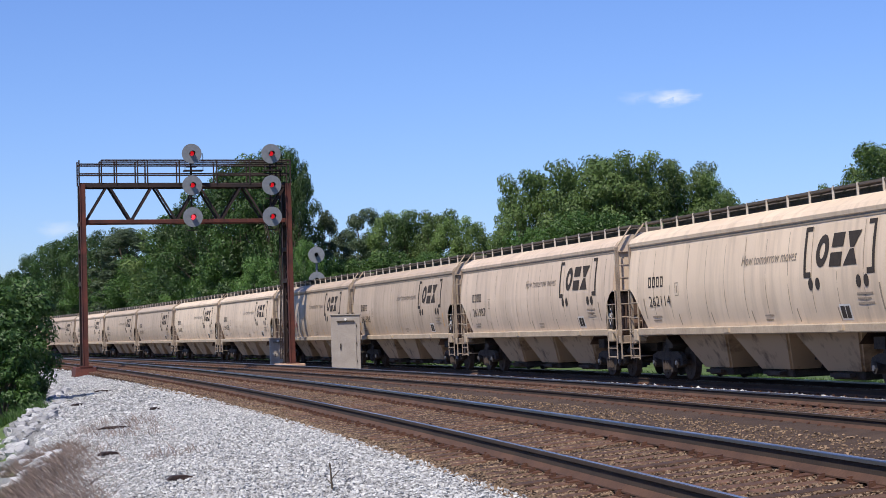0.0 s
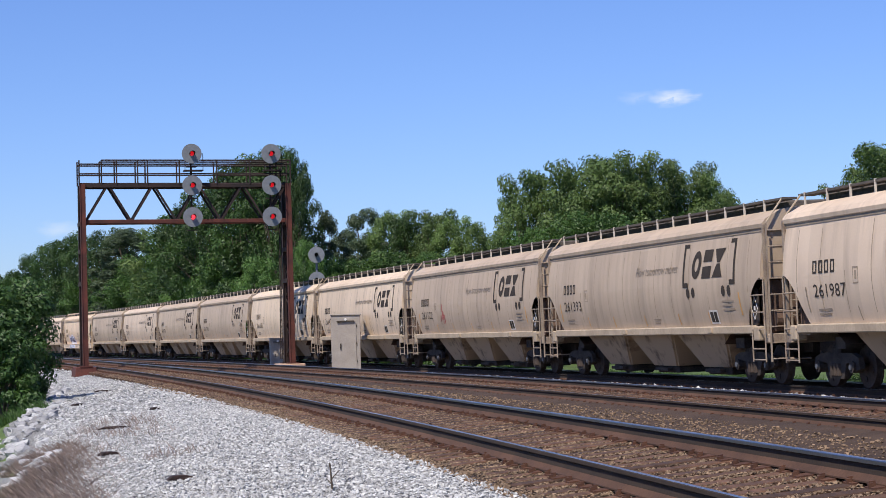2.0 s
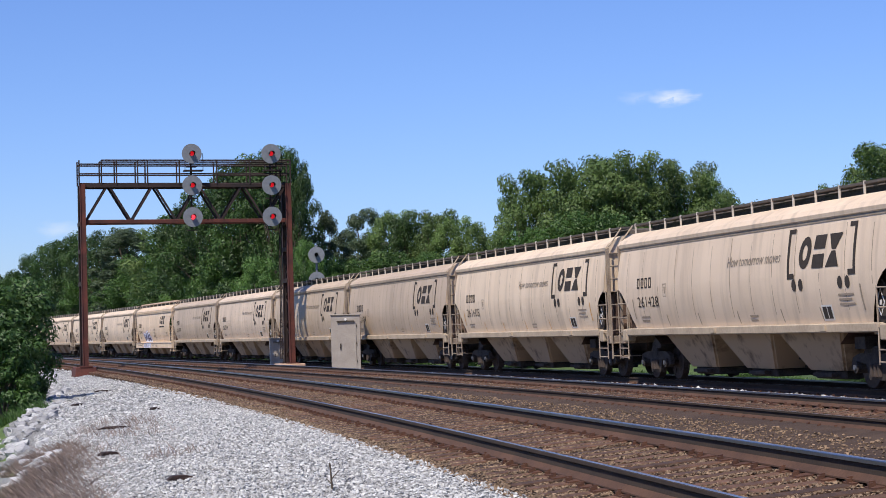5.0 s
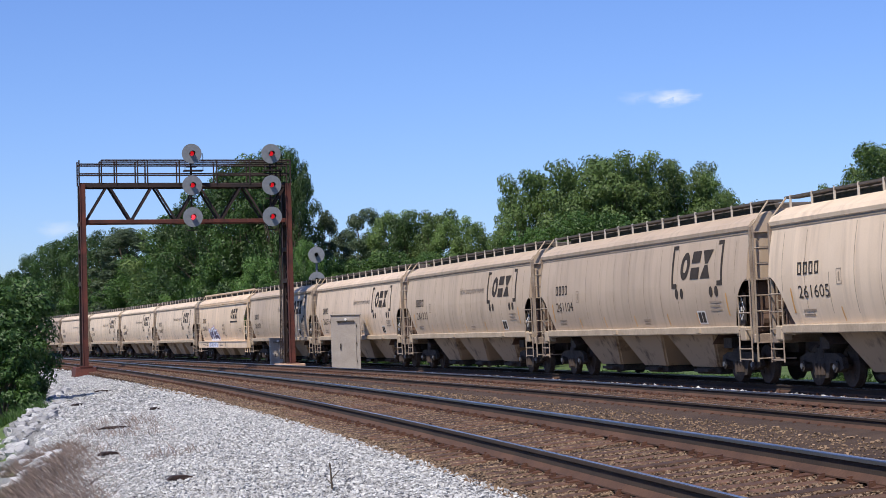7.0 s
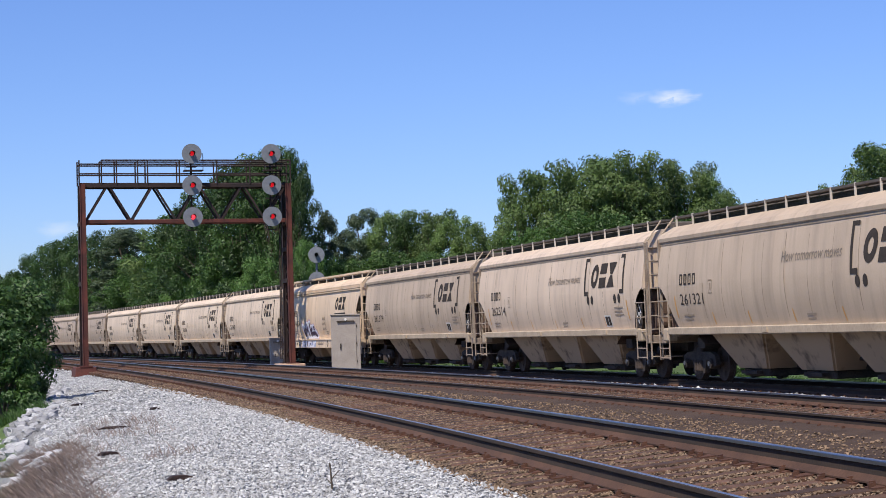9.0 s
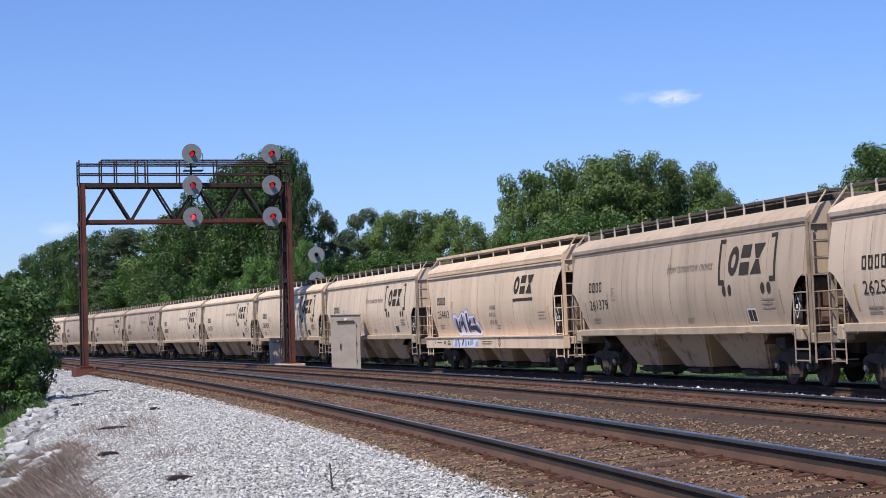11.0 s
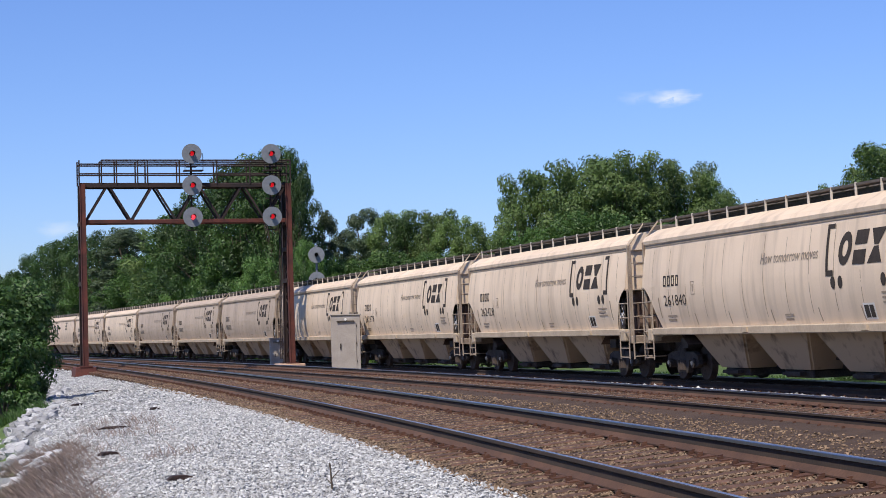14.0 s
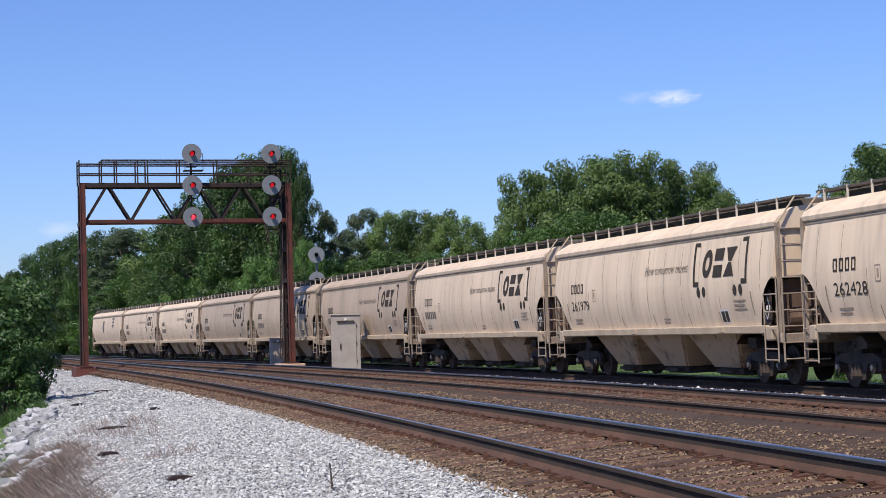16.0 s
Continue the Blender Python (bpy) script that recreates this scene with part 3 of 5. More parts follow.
            for x_ in (xa, xb):
                rod(bm, (x_, y, 0.55), (x_, y, CUT), 0.019, 6)
            for z in (0.6, 0.85, 1.3, 1.7, 2.1, CUT - 0.03):
                rod(bm, (xa, y, z), (xb, y, z), 0.017, 6)
            part("side_ladder", bm, M_LADDER if not tan else paint, car)
        bm = BM()
        for z in (1.6, 1.95, 2.3):
            rod(bm, (sx_ * (HALF + 0.05), -0.9, z), (sx_ * (HALF + 0.05), 0.9, z), 0.018, 6)
        for y in (-0.35, 0.3):
            rod(bm, (sx_ * (HALF + 0.05), y, 1.2), (sx_ * (HALF + 0.05), y, 2.3), 0.018, 6)
        part("grab_rail", bm, M_LADDER if not tan else paint, car)
        bm = BM()
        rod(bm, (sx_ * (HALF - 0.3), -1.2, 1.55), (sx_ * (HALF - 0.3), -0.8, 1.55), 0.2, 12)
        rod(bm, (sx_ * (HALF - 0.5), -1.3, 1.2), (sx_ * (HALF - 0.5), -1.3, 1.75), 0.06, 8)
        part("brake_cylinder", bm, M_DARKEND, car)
        bm = BM()
        for k in range(10):
            a, b = 2 * math.pi * k / 10, 2 * math.pi * (k + 1) / 10
            rod(bm, (sx_ * (HALF + 0.1), -0.55 + 0.26 * math.cos(a), 1.55 + 0.26 * math.sin(a)), (sx_ * (HALF + 0.1), -0.55 + 0.26 * math.cos(b), 1.55 + 0.26 * math.sin(b)), 0.02, 5)
        rod(bm, (sx_ * (HALF - 0.2), -0.55, 1.55), (sx_ * (HALF + 0.1), -0.55, 1.55), 0.03, 6)
        part("brake_wheel", bm, M_STEEL, car)
        bm = BM()
        rod(bm, (sx_ * (HALF + 0.05), 0.45, 0.95), (sx_ * (HALF + 0.35), 0.42, 0.5), 0.03, 6)
        rod(bm, (sx_ * (HALF + 0.35), 0.42, 0.5), (sx_ * (HALF + 0.6), 0.4, 0.55), 0.03, 6)
        part("air_hose", bm, M_HOOD, car)
        c = (sx_ * (HALF - 0.82), 1.80)
        for sg in ((-1, 1) if sx_ > 0 else ()):
            bm = BM()
            prism(bm, [(c[0] + p, c[1] + q) for p, q in ((-0.2, -0.36), (0.12, -0.42), (0.22, -0.3), (0.22, 0.36), (0.1, 0.46), (-0.1, 0.42), (-0.24, 0.24))], sg * 1.43, sg * 1.455)
            board_ = part("placard_board", bm, M_STEEL, car)
            bm = BM()
            dia = ((0, -0.27), (0.17, 0), (0, 0.27), (-0.17, 0))
            for (pa, qa), (pb, qb) in zip(dia, dia[1:] + dia[:1]):
                beam(bm, (c[0] + pa, sg * 1.462, c[1] + qa), (c[0] + pb, sg * 1.462, c[1] + qb), 0.03, 0.006, (0, 1, 0))
            box(bm, c[0] - 0.04, c[0] + 0.04, sg * 1.457, sg * 1.466, c[1] - 0.05, c[1] + 0.05)
            part("placard", bm, M_WHITE, board_, "white outlined diamond placard")
        bm = BM()
        box(bm, sx_ * (HALF - 0.2), sx_ * (HALF + 0.36), -0.16, 0.16, 0.70, 0.98, bev=0.04)
        box(bm, sx_ * (HALF + 0.30), sx_ * (HALF + 0.60), -0.2, 0.12, 0.68, 1.0, bev=0.06)
        rod(bm, (sx_ * (HALF + 0.2), -0.3, 0.75), (sx_ * (HALF + 0.55), -0.3, 0.45), 0.035, 6)
        part("coupler", bm, M_STEEL, car)
        bm = BM()
        box(bm, sx_ * 5.2, sx_ * (HALF - 0.2), -0.32, 0.32, 0.72, 1.12)
        rod(bm, (sx_ * 7.75, -0.75, 1.45), (sx_ * 7.75, 0.4, 1.45), 0.2, 10)
        box(bm, sx_ * 6.0, sx_ * 6.5, -1.25, -0.7, 0.85, 1.1)
        part("centre_sill", bm, M_STEEL, car)
    # roof: hatch trough, running boards on stub posts
    bm = BM()
    box(bm, -HALF + 0.5, HALF - 0.5, -0.62, 0.62, EAVE + 0.40, EAVE + 0.68, bev=0.04)
    for x in np.arange(-HALF + 1.2, HALF - 1.0, 1.22):
        box(bm, x - 0.05, x + 0.05, -0.66, 0.66, EAVE + 0.66, EAVE + 0.70)
    part("hatch_cover", bm, M_GRATE, car)
    step = 1.9 if tan else 1.22
    for sg in (-1, 1):
        bm = BM()
        for x0, x1 in ((-HALF - 0.1, HALF + 0.1),):
            box(bm, x0, x1, sg * 0.66, sg * 1.02, EAVE + 0.66, EAVE + 0.715)
        if tan:
            box(bm, -HALF - 0.1, HALF + 0.1, sg * 1.0, sg * 1.05, EAVE + 0.66, EAVE + 0.75)
        board = part("running_board", bm, M_GRATE if not tan else paint, car)
        for x in np.arange(-HALF + 0.25, HALF - 0.1, step):
            bm = BM()
            box(bm, x - 0.017, x + 0.017, sg * 0.99, sg * 1.035, EAVE + 0.40, EAVE + 0.735)
            part("board_post", bm, M_POST, board)
    for sx_ in (-1, 1):
        for sg in (-1, 1):
            bm = BM()
            rod(bm, (sx_ * HALF, sg * 1.0, EAVE + 0.70), (sx_ * (HALF + 0.05), sg * 1.44, EAVE + 0.15), 0.022, 6)
            part("roof_grab_rail", bm, M_SILL, car)
            if sx_ < 0 and not tan:
                # dark strip deepens the shadow line below the eave by colour
                bm = BM()
                box(bm, -HALF + 0.1, HALF - 0.1, sg * 1.41, sg * 1.455, EAVE - 0.05, EAVE + 0.015)
                part("eave_gutter", bm, M_SEAM, car, "dark strip painted as the shadow line under the roof edge")
    truck(-6.75, car)
    truck(6.75, car)
    return car


def markings(car, number, slogan=True, blank=False):
    """What is painted on the near side. Letters of a mark become plain blocks."""
    if blank:
        bm = BM()
        ring(bm, -1.6, 2.8, 0.5)
        part("dark_emblem", drape(bm), M_GREYTXT, car)
        bm = BM()
        for z in (3.35, 3.05, 2.75):
            rect(bm, 3.2, 4.4, z, z + 0.14)
        rect(bm, 3.7, 3.95, 2.6, 3.5)
        part("dark_emblem", drape(bm), M_GREYTXT, car)
        return
    tan = number == "254413"
    ex, ez, hgt = (4.0, 2.58, 0.72) if not tan else (3.35, 2.62, 0.62)
    if not tan:
        for sg, x in ((1, 3.5), (-1, 6.85)):
            bm = BM()
            rect(bm, x - 0.06, x + 0.06, 2.40, 3.50)
            rect(bm, min(x + sg * 0.06, x + sg * 0.30), max(x + sg * 0.06, x + sg * 0.30), 3.40, 3.50)
            rect(bm, min(x + sg * 0.06, x + sg * 0.30), max(x + sg * 0.06, x + sg * 0.30), 2.40, 2.52)
            bmesh.ops.remove_doubles(bm, verts=bm.verts[:], dist=0.001)
            part("painted_bracket", drape(bm), M_BLACK, car)
        for x in (3.78, 4.14, 6.14, 6.50):
            bm = BM()
            ring(bm, x, 2.26, 0.118)
            part("painted_dot", drape(bm), M_BLACK, car)
    # the mark on the side: an open ring, a pair of bars and two wedges, all slanted
    sl, w, gap, hgt = 0.16, 0.62, 0.10, hgt - 0.02

    def stroke(bm, x0, pts):
        poly(bm, [(x0 + px * w + sl * pz, ez + 0.02 + hgt * pz) for px, pz in pts])

    bm = BM()
    turn = [2 * math.pi * k / 16 for k in range(17)]
    for p, q in zip(turn, turn[1:]):
        stroke(bm, ex, [(0.5 + 0.5 * math.cos(p), 0.5 + 0.5 * math.sin(p)), (0.5 + 0.5 * math.cos(q), 0.5 + 0.5 * math.sin(q)), (0.5 + 0.2 * math.cos(q), 0.5 + 0.24 * math.sin(q)), (0.5 + 0.2 * math.cos(p), 0.5 + 0.24 * math.sin(p))])
    part("painted_ring", drape(bm), M_BLACK, car)
    for lo, hi in ((0.0, 0.42), (0.58, 1.0)):
        bm = BM()
        stroke(bm, ex + w + gap, [(0.04, lo), (0.96, lo), (0.96, hi), (0.04, hi)])
        part("painted_bar", drape(bm), M_BLACK, car)
    for sgn in (0, 1):
        bm = BM()
        stroke(bm, ex + 2 * (w + gap), [(0.0, sgn), (1.05, sgn), (0.68, 0.5 - 0.02 + 0.04 * sgn), (0.36, 0.5 - 0.02 + 0.04 * sgn)])
        part("painted_wedge", drape(bm), M_BLACK, car)
    if tan:
        bm = BM()
        rect(bm, ex, ex + 2.2, 2.40, 2.50)
        part("painted_underline", drape(bm), M_BLACK, car)
    if slogan and not tan:
        part("slogan", drape(lettering("How tomorrow moves", -0.15, 2.80, 0.25, 3.2, 0.25)), M_SLOGAN, car, "faded dark grey italic slogan")
    nx = -6.75
    for i in range(4):
        bm = BM()
        xa, xb = nx + i * 0.31, nx + i * 0.31 + 0.21
        for r_ in ((xa, xb, 2.48, 2.525), (xa, xb, 2.715, 2.76), (xa, xa + 0.055, 2.525, 2.715), (xb - 0.055, xb, 2.525, 2.715)):
            rect(bm, *r_)
        part("reporting_bar", drape(bm), M_BLACK, car)
    if number:
        part("car_number", drape(lettering(number, nx, 1.97, 0.28, 1.65)), M_BLACK, car, "black painted car number")
    else:
        for i in range(6):
            bm = BM()
            rect(bm, nx + i * 0.28, nx + i * 0.28 + 0.19, 1.97, 2.25)
            part("number_bar", drape(bm), M_GREYTXT, car)
    # small data blocks, inspection label and edge strips
    for x, z, w_, k in ((nx + 0.1, 1.68, 0.7, 2), (6.0, 1.98, 0.75, 3), (1.0, 1.6, 0.5, 2)):
        for j in range(k):
            bm = BM()
            rect(bm, x, x + w_ * (1 - 0.15 * (j % 2)), z - 0.10 * j, z - 0.10 * j + 0.04)
            part("data_line", drape(bm), M_SEAM, car)
    bm = BM()
    for r_ in ((nx + 2.05, nx + 2.31, 2.22, 2.24), (nx + 2.05, nx + 2.31, 2.54, 2.56), (nx + 2.05, nx + 2.07, 2.24, 2.54), (nx + 2.29, nx + 2.31, 2.24, 2.54), (nx + 2.14, nx + 2.22, 2.30, 2.48)):
        rect(bm, *r_)
    part("capacity_box", drape(bm), M_SEAM, car)
    if not tan:
        bm = BM()
        rect(bm, 5.05, 5.6, 1.46, 1.80)
        part("inspection_label", drape(bm, 0.008), M_WHITE, car, "white inspection label with dark centre")
        for xa, xb in ((5.11, 5.32), (5.35, 5.54)):
            bm = BM()
            rect(bm, xa, xb, 1.50, 1.76)
            part("label_panel", drape(bm, 0.014), M_BLACK, car)
    for x in (-7.15, -4.6, -2.3, 0.3, 2.9, 5.0, 7.1):
        bm = BM()
        if abs(x) > 6.5:
            rect(bm, x, x + 0.07, 1.65, 2.2, -0.05)
        else:
            rect(bm, x, x + 0.05, 1.45, 1.75, -0.05)
        part("edge_strip", drape(bm), M_ORANGE if number in ("254413", "261605", "261104", "261321", "261122", "261393", "262514") else M_SEAM, car)


def spray_tag(car):
    """Sprayed lettering that cannot be read: overlapping angular shapes low on the side and over the sill."""
    rnd = random.Random(4)
    bx = -4.6
    outline = [(0, 1.95), (0.15, 2.1), (0.55, 2.05), (0.7, 1.95), (0.95, 2.0), (1.3, 2.15), (1.75, 2.13), (1.85, 2.22), (2.2, 2.2), (2.25, 2.0), (3.0, 2.02), (3.1, 1.85), (3.55, 1.65), (3.7, 1.42), (3.5, 1.3), (0.5, 1.3), (0.35, 1.6)]
    fills = [[(0.1, 1.95), (0.5, 1.98), (0.75, 1.4), (0.45, 1.4)], [(0.95, 1.9), (1.3, 2.05), (1.25, 1.7), (0.9, 1.5)], [(1.4, 1.45), (1.75, 1.5), (1.7, 2.05), (1.35, 1.9)],
             [(2.3, 1.92), (2.9, 1.92), (2.95, 1.77), (2.4, 1.72)], [(2.0, 1.4), (2.6, 1.4), (2.5, 1.6), (2.05, 1.6)], [(3.0, 1.4), (3.5, 1.42), (3.45, 1.6), (3.05, 1.75)]]
    darks = [[(0.5, 1.4), (0.72, 1.4), (0.62, 1.95), (0.42, 1.85)], [(0.62, 1.4), (0.8, 1.4), (1.02, 1.85), (0.85, 1.85)], [(1.1, 1.6), (1.5, 1.75), (1.45, 1.9), (1.05, 1.77)], [(1.28, 2.08), (1.42, 2.08), (1.62, 1.45), (1.45, 1.38)],
             [(1.9, 2.12), (2.1, 2.12), (2.16, 1.4), (1.94, 1.4)], [(2.1, 1.75), (2.4, 1.9), (2.52, 1.8), (2.2, 1.6)], [(2.2, 1.65), (3.1, 1.66), (3.5, 1.42), (3.3, 1.36), (2.9, 1.47), (2.2, 1.5)], [(2.85, 1.96), (3.06, 1.93), (3.1, 1.7), (2.9, 1.72)]]
    mid = (1.85, 1.72)
    shapes = [("spray_halo", M_TAGP, 0.012, [[(mid[0] + (x - mid[0]) * 1.07, max(1.28, mid[1] + (z - mid[1]) * 1.16)) for x, z in outline]]), ("spray_outline", M_TAGW, 0.016, [outline]), ("spray_fill", M_TAGB, 0.020, fills), ("spray_shadow", M_TAGD, 0.024, darks)]
    for name, material, lift, polys in shapes:
        for i, pts in enumerate(polys):
            bm = BM()
            poly(bm, [(bx + x, z) for x, z in pts])
            part(name, drape(bm, lift + i * 0.0003), material, car)
    low = [("spray_outline", M_TAGW, 0.004, [[(0.0, 1.0), (0.1, 0.86), (3.5, 0.86), (3.6, 1.21), (0.25, 1.21)]]),
           ("spray_fill", M_TAGB, 0.007, [[(0.2, 0.9), (0.6, 0.9), (0.7, 1.15), (0.35, 1.18)], [(1.7, 0.9), (2.0, 0.9), (1.9, 1.15), (1.75, 1.1)], [(2.4, 0.92), (2.9, 1.0), (2.8, 1.17), (2.5, 1.17)], [(3.1, 0.9), (3.45, 0.9), (3.5, 1.1), (3.2, 1.05)]]),
           ("spray_shadow", M_TAGD, 0.010, [[(0.85, 0.88), (1.0, 0.9), (0.9, 1.19), (0.78, 1.19)], [(1.3, 0.95), (1.5, 1.19), (1.62, 1.15), (1.42, 0.9)], [(2.15, 0.98), (2.3, 0.92), (2.32, 1.08), (2.2, 1.1)]])]
    for name, material, lift, polys in low:
        for i, pts in enumerate(polys):
            bm = BM()
            bm.faces.new([bm.verts.new((bx + x, -1.60 - lift - i * 0.0003, z)) for x, z in pts])
            part(name, bm, material, car)
    bm = BM()
    dia = ((1.6, 0.87), (1.78, 1.05), (1.6, 1.21), (1.42, 1.05))
    for (xa, za), (xb, zb) in zip(dia, dia[1:] + dia[:1]):
        beam(bm, (xa, -1.606, za), (xb, -1.606, zb), 0.022, 0.008, (0, 1, 0))
    beam(bm, (1.6, -1.606, 0.88), (1.6, -1.606, 1.2), 0.022, 0.008, (0, 1, 0))
    part("placard", bm, M_GREYTXT, car, "outlined diamond placard holder on the sill")
    for x, z, w, h in ((-7.3, 1.0, 0.06, 0.12), (-6.9, 1.03, 0.7, 0.04), (-5.9, 0.98, 0.26, 0.12), (-5.35, 0.95, 0.4, 0.07), (-5.3, 1.06, 0.25, 0.06), (-0.6, 1.06, 1.3, 0.03), (-0.6, 0.98, 1.2, 0.03)):
        bm = BM()
        box(bm, x, x + w, -1.607, -1.60, z, z + h)
        part("sill_stencil", bm, M_GREYTXT, car)
    bm = BM()
    for i in range(9):
        x, z = bx + 5.0 + (i % 3) * 0.25 + rnd.uniform(-0.1, 0.1), 1.7 + (i // 3) * 0.25
        rect(bm, x, x + 0.16, z, z + 0.13, 0.06)
    part("spray_scribble", drape(bm), M_SEAM, car)


def red_scribble(car):
    rnd = random.Random(9)
    bm = BM()
    for i in range(8):
        x, z = -4.1 + rnd.uniform(0, 0.9), 1.75 + rnd.uniform(0, 0.5)
        a = rnd.uniform(0.6, 2.4)
        dx, dz = 0.22 * math.cos(a), 0.3 * math.sin(a)
        poly(bm, [(x, z), (x + 0.07, z - 0.02), (x + dx + 0.07, z + dz), (x + dx, z + dz + 0.02)])
    part("spray_scribble", drape(bm), M_TAGR, car)


SPEED = 14.4176
# right-hand roof corner of each car along the line at the start, and its number ('' where it cannot be read)
CARS = [(-21.1, ""), (-2.9, "262114"), (15.3, "261987"), (33.5, "261393"), (51.6, "261122"), (70.1, "261428"), (88.2, "261605"), (106.4, "261104"), (124.5, "261321"), (142.6, "262514"),
        (160.8, "261379"), (178.9, "254413"), (197.8, "261840"), (216.1, "262428"), (234.6, "261979"), (252.9, ""), (271.2, ""), (289.6, ""), (307.8, ""), (326.1, ""), (344.4, ""), (362.6, "last")]


def car_pose(s):
    a, b = at(s - 6.75, 0), at(s + 6.75, 0)
    d = (a - b).normalized()
    c = (a + b) / 2
    return Matrix.Translation((c.x, c.y, 0.0)) @ pose(0, 0, 0, 0, 0, math.degrees(math.atan2(d.y, d.x))) @ pose(0, 0, 0.02, 1.0, 0, 0)


TRAIN = []


def train():
    proto = hopper_car(M_BODY)
    first = True
    for corner, number in CARS:
        if number == "254413":
            car = hopper_car(M_TAN, True)
        elif first:
            car, first = proto, False
        else:
            car = copy_thing(base_car, Matrix())
        if first is False and not TRAIN:
            base_car = copy_thing(car, Matrix())
        centre = corner + HALF
        TRAIN.append((car, centre))
        lab = {"254413": "tan covered hopper car with lilac and white spray tag", "261122": "beige covered hopper car with a small red scribble", "last": "beige covered hopper at the end of the train"}.get(number, "dusty beige covered hopper freight car on the rails")
        tagged(car, lab, "freight car", "cars of the freight train")
        markings(car, number, number not in ("261104", "261604"), number == "last")
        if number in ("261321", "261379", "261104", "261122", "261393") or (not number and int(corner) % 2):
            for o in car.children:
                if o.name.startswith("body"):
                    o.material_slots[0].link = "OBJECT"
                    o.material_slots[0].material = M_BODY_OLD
        if number == "254413":
            spray_tag(car)
        if number == "261122":
            red_scribble(car)
    for o in [base_car, *base_car.children_recursive]:
        bpy.data.objects.remove(o)


train()

# ---- signal bridge ----
G_S, G_R, G_L = 61.25, 2.5, 12.9
g0, g1 = at(G_S, G_R), at(G_S, G_L)
GANTRY = Matrix.Translation((g0.x, g0.y, 0)) @ pose(0, 0, 0, 0, 0, math.degrees(math.atan2(g1.y - g0.y, g1.x - g0.x)))
SPAN = (g1 - g0).length
# local x runs from the post beside the train to the outer post, local y away from the camera's side is negative


def lens_head(parent, x, y, z, bright):
    """A round grey signal disc with hood and lens, facing the camera's side (local +y)."""
    bm = BM()
    rod(bm, (x, y, z), (x, y + 0.03, z), 0.50, 32)
    d = part("disc", bm, M_DISC, parent)
    bm = BM()
    n = 14
    pts = []
    for k in range(n + 1):
        a = math.pi * (-0.15 + 1.3 * k / n)
        pts.append((x + 0.125 * math.cos(a), z + 0.125 * math.sin(a)))
    for (xa, za), (xb, zb) in zip(pts, pts[1:]):
        v = [bm.verts.new(p) for p in ((xa, y + 0.03, za), (xb, y + 0.03, zb), (xb, y + 0.42, zb), (xa, y + 0.42, za))]
        bm.faces.new(v)
    bmesh.ops.solidify(bm, geom=bm.faces[:], thickness=0.012)
    part("hood", bm, M_HOOD, d)
    bm = BM()
    rod(bm, (x, y + 0.03, z), (x, y + 0.055, z), 0.115, 16)
    part("lens", bm, M_HOOD if bright is None else (M_REDHOT if bright else M_RED), d, "" if bright is None else "lit red signal lens")
    bm = BM()
    rod(bm, (x, y - 0.30, z), (x, y, z), 0.17, 14)
    part("lamp_case", bm, M_HOOD, d)


def signal_mast(x, zs, bright, y):
    """Three discs on one upright, hung on the bridge."""
    sg = thing("railway_signal", GANTRY, "three-disc grey railway signal showing red", "railway signal", "signals on the bridge")
    bm = BM()
    rod(bm, (x, y - 0.35, zs[0] - 0.55), (x, y - 0.35, zs[-1] + 0.3), 0.05, 8)
    for z in zs:
        rod(bm, (x, y - 0.35, z), (x, y - 0.1, z), 0.05, 6)
        box(bm, x - 0.28, x + 0.22, y - 0.5, y - 0.2, z - 0.66, z - 0.62)
    part("upright", bm, M_RUSTDK, sg)
    bm = BM()
    z = zs[-1] - 0.85
    box(bm, x - 0.6, x + 0.35, y - 0.75, y - 0.1, z, z + 0.05)
    for xx in (x - 0.58, x + 0.33):
        rod(bm, (xx, y - 0.12, z), (xx, y - 0.12, z + 0.85), 0.02, 6)
    rod(bm, (x - 0.58, y - 0.12, z + 0.85), (x + 0.33, y - 0.12, z + 0.85), 0.02, 6)
    part("platform", bm, M_RUSTDK, sg)
    for i, z in enumerate(zs):
        lens_head(sg, x, y, z, bright and i == 0)


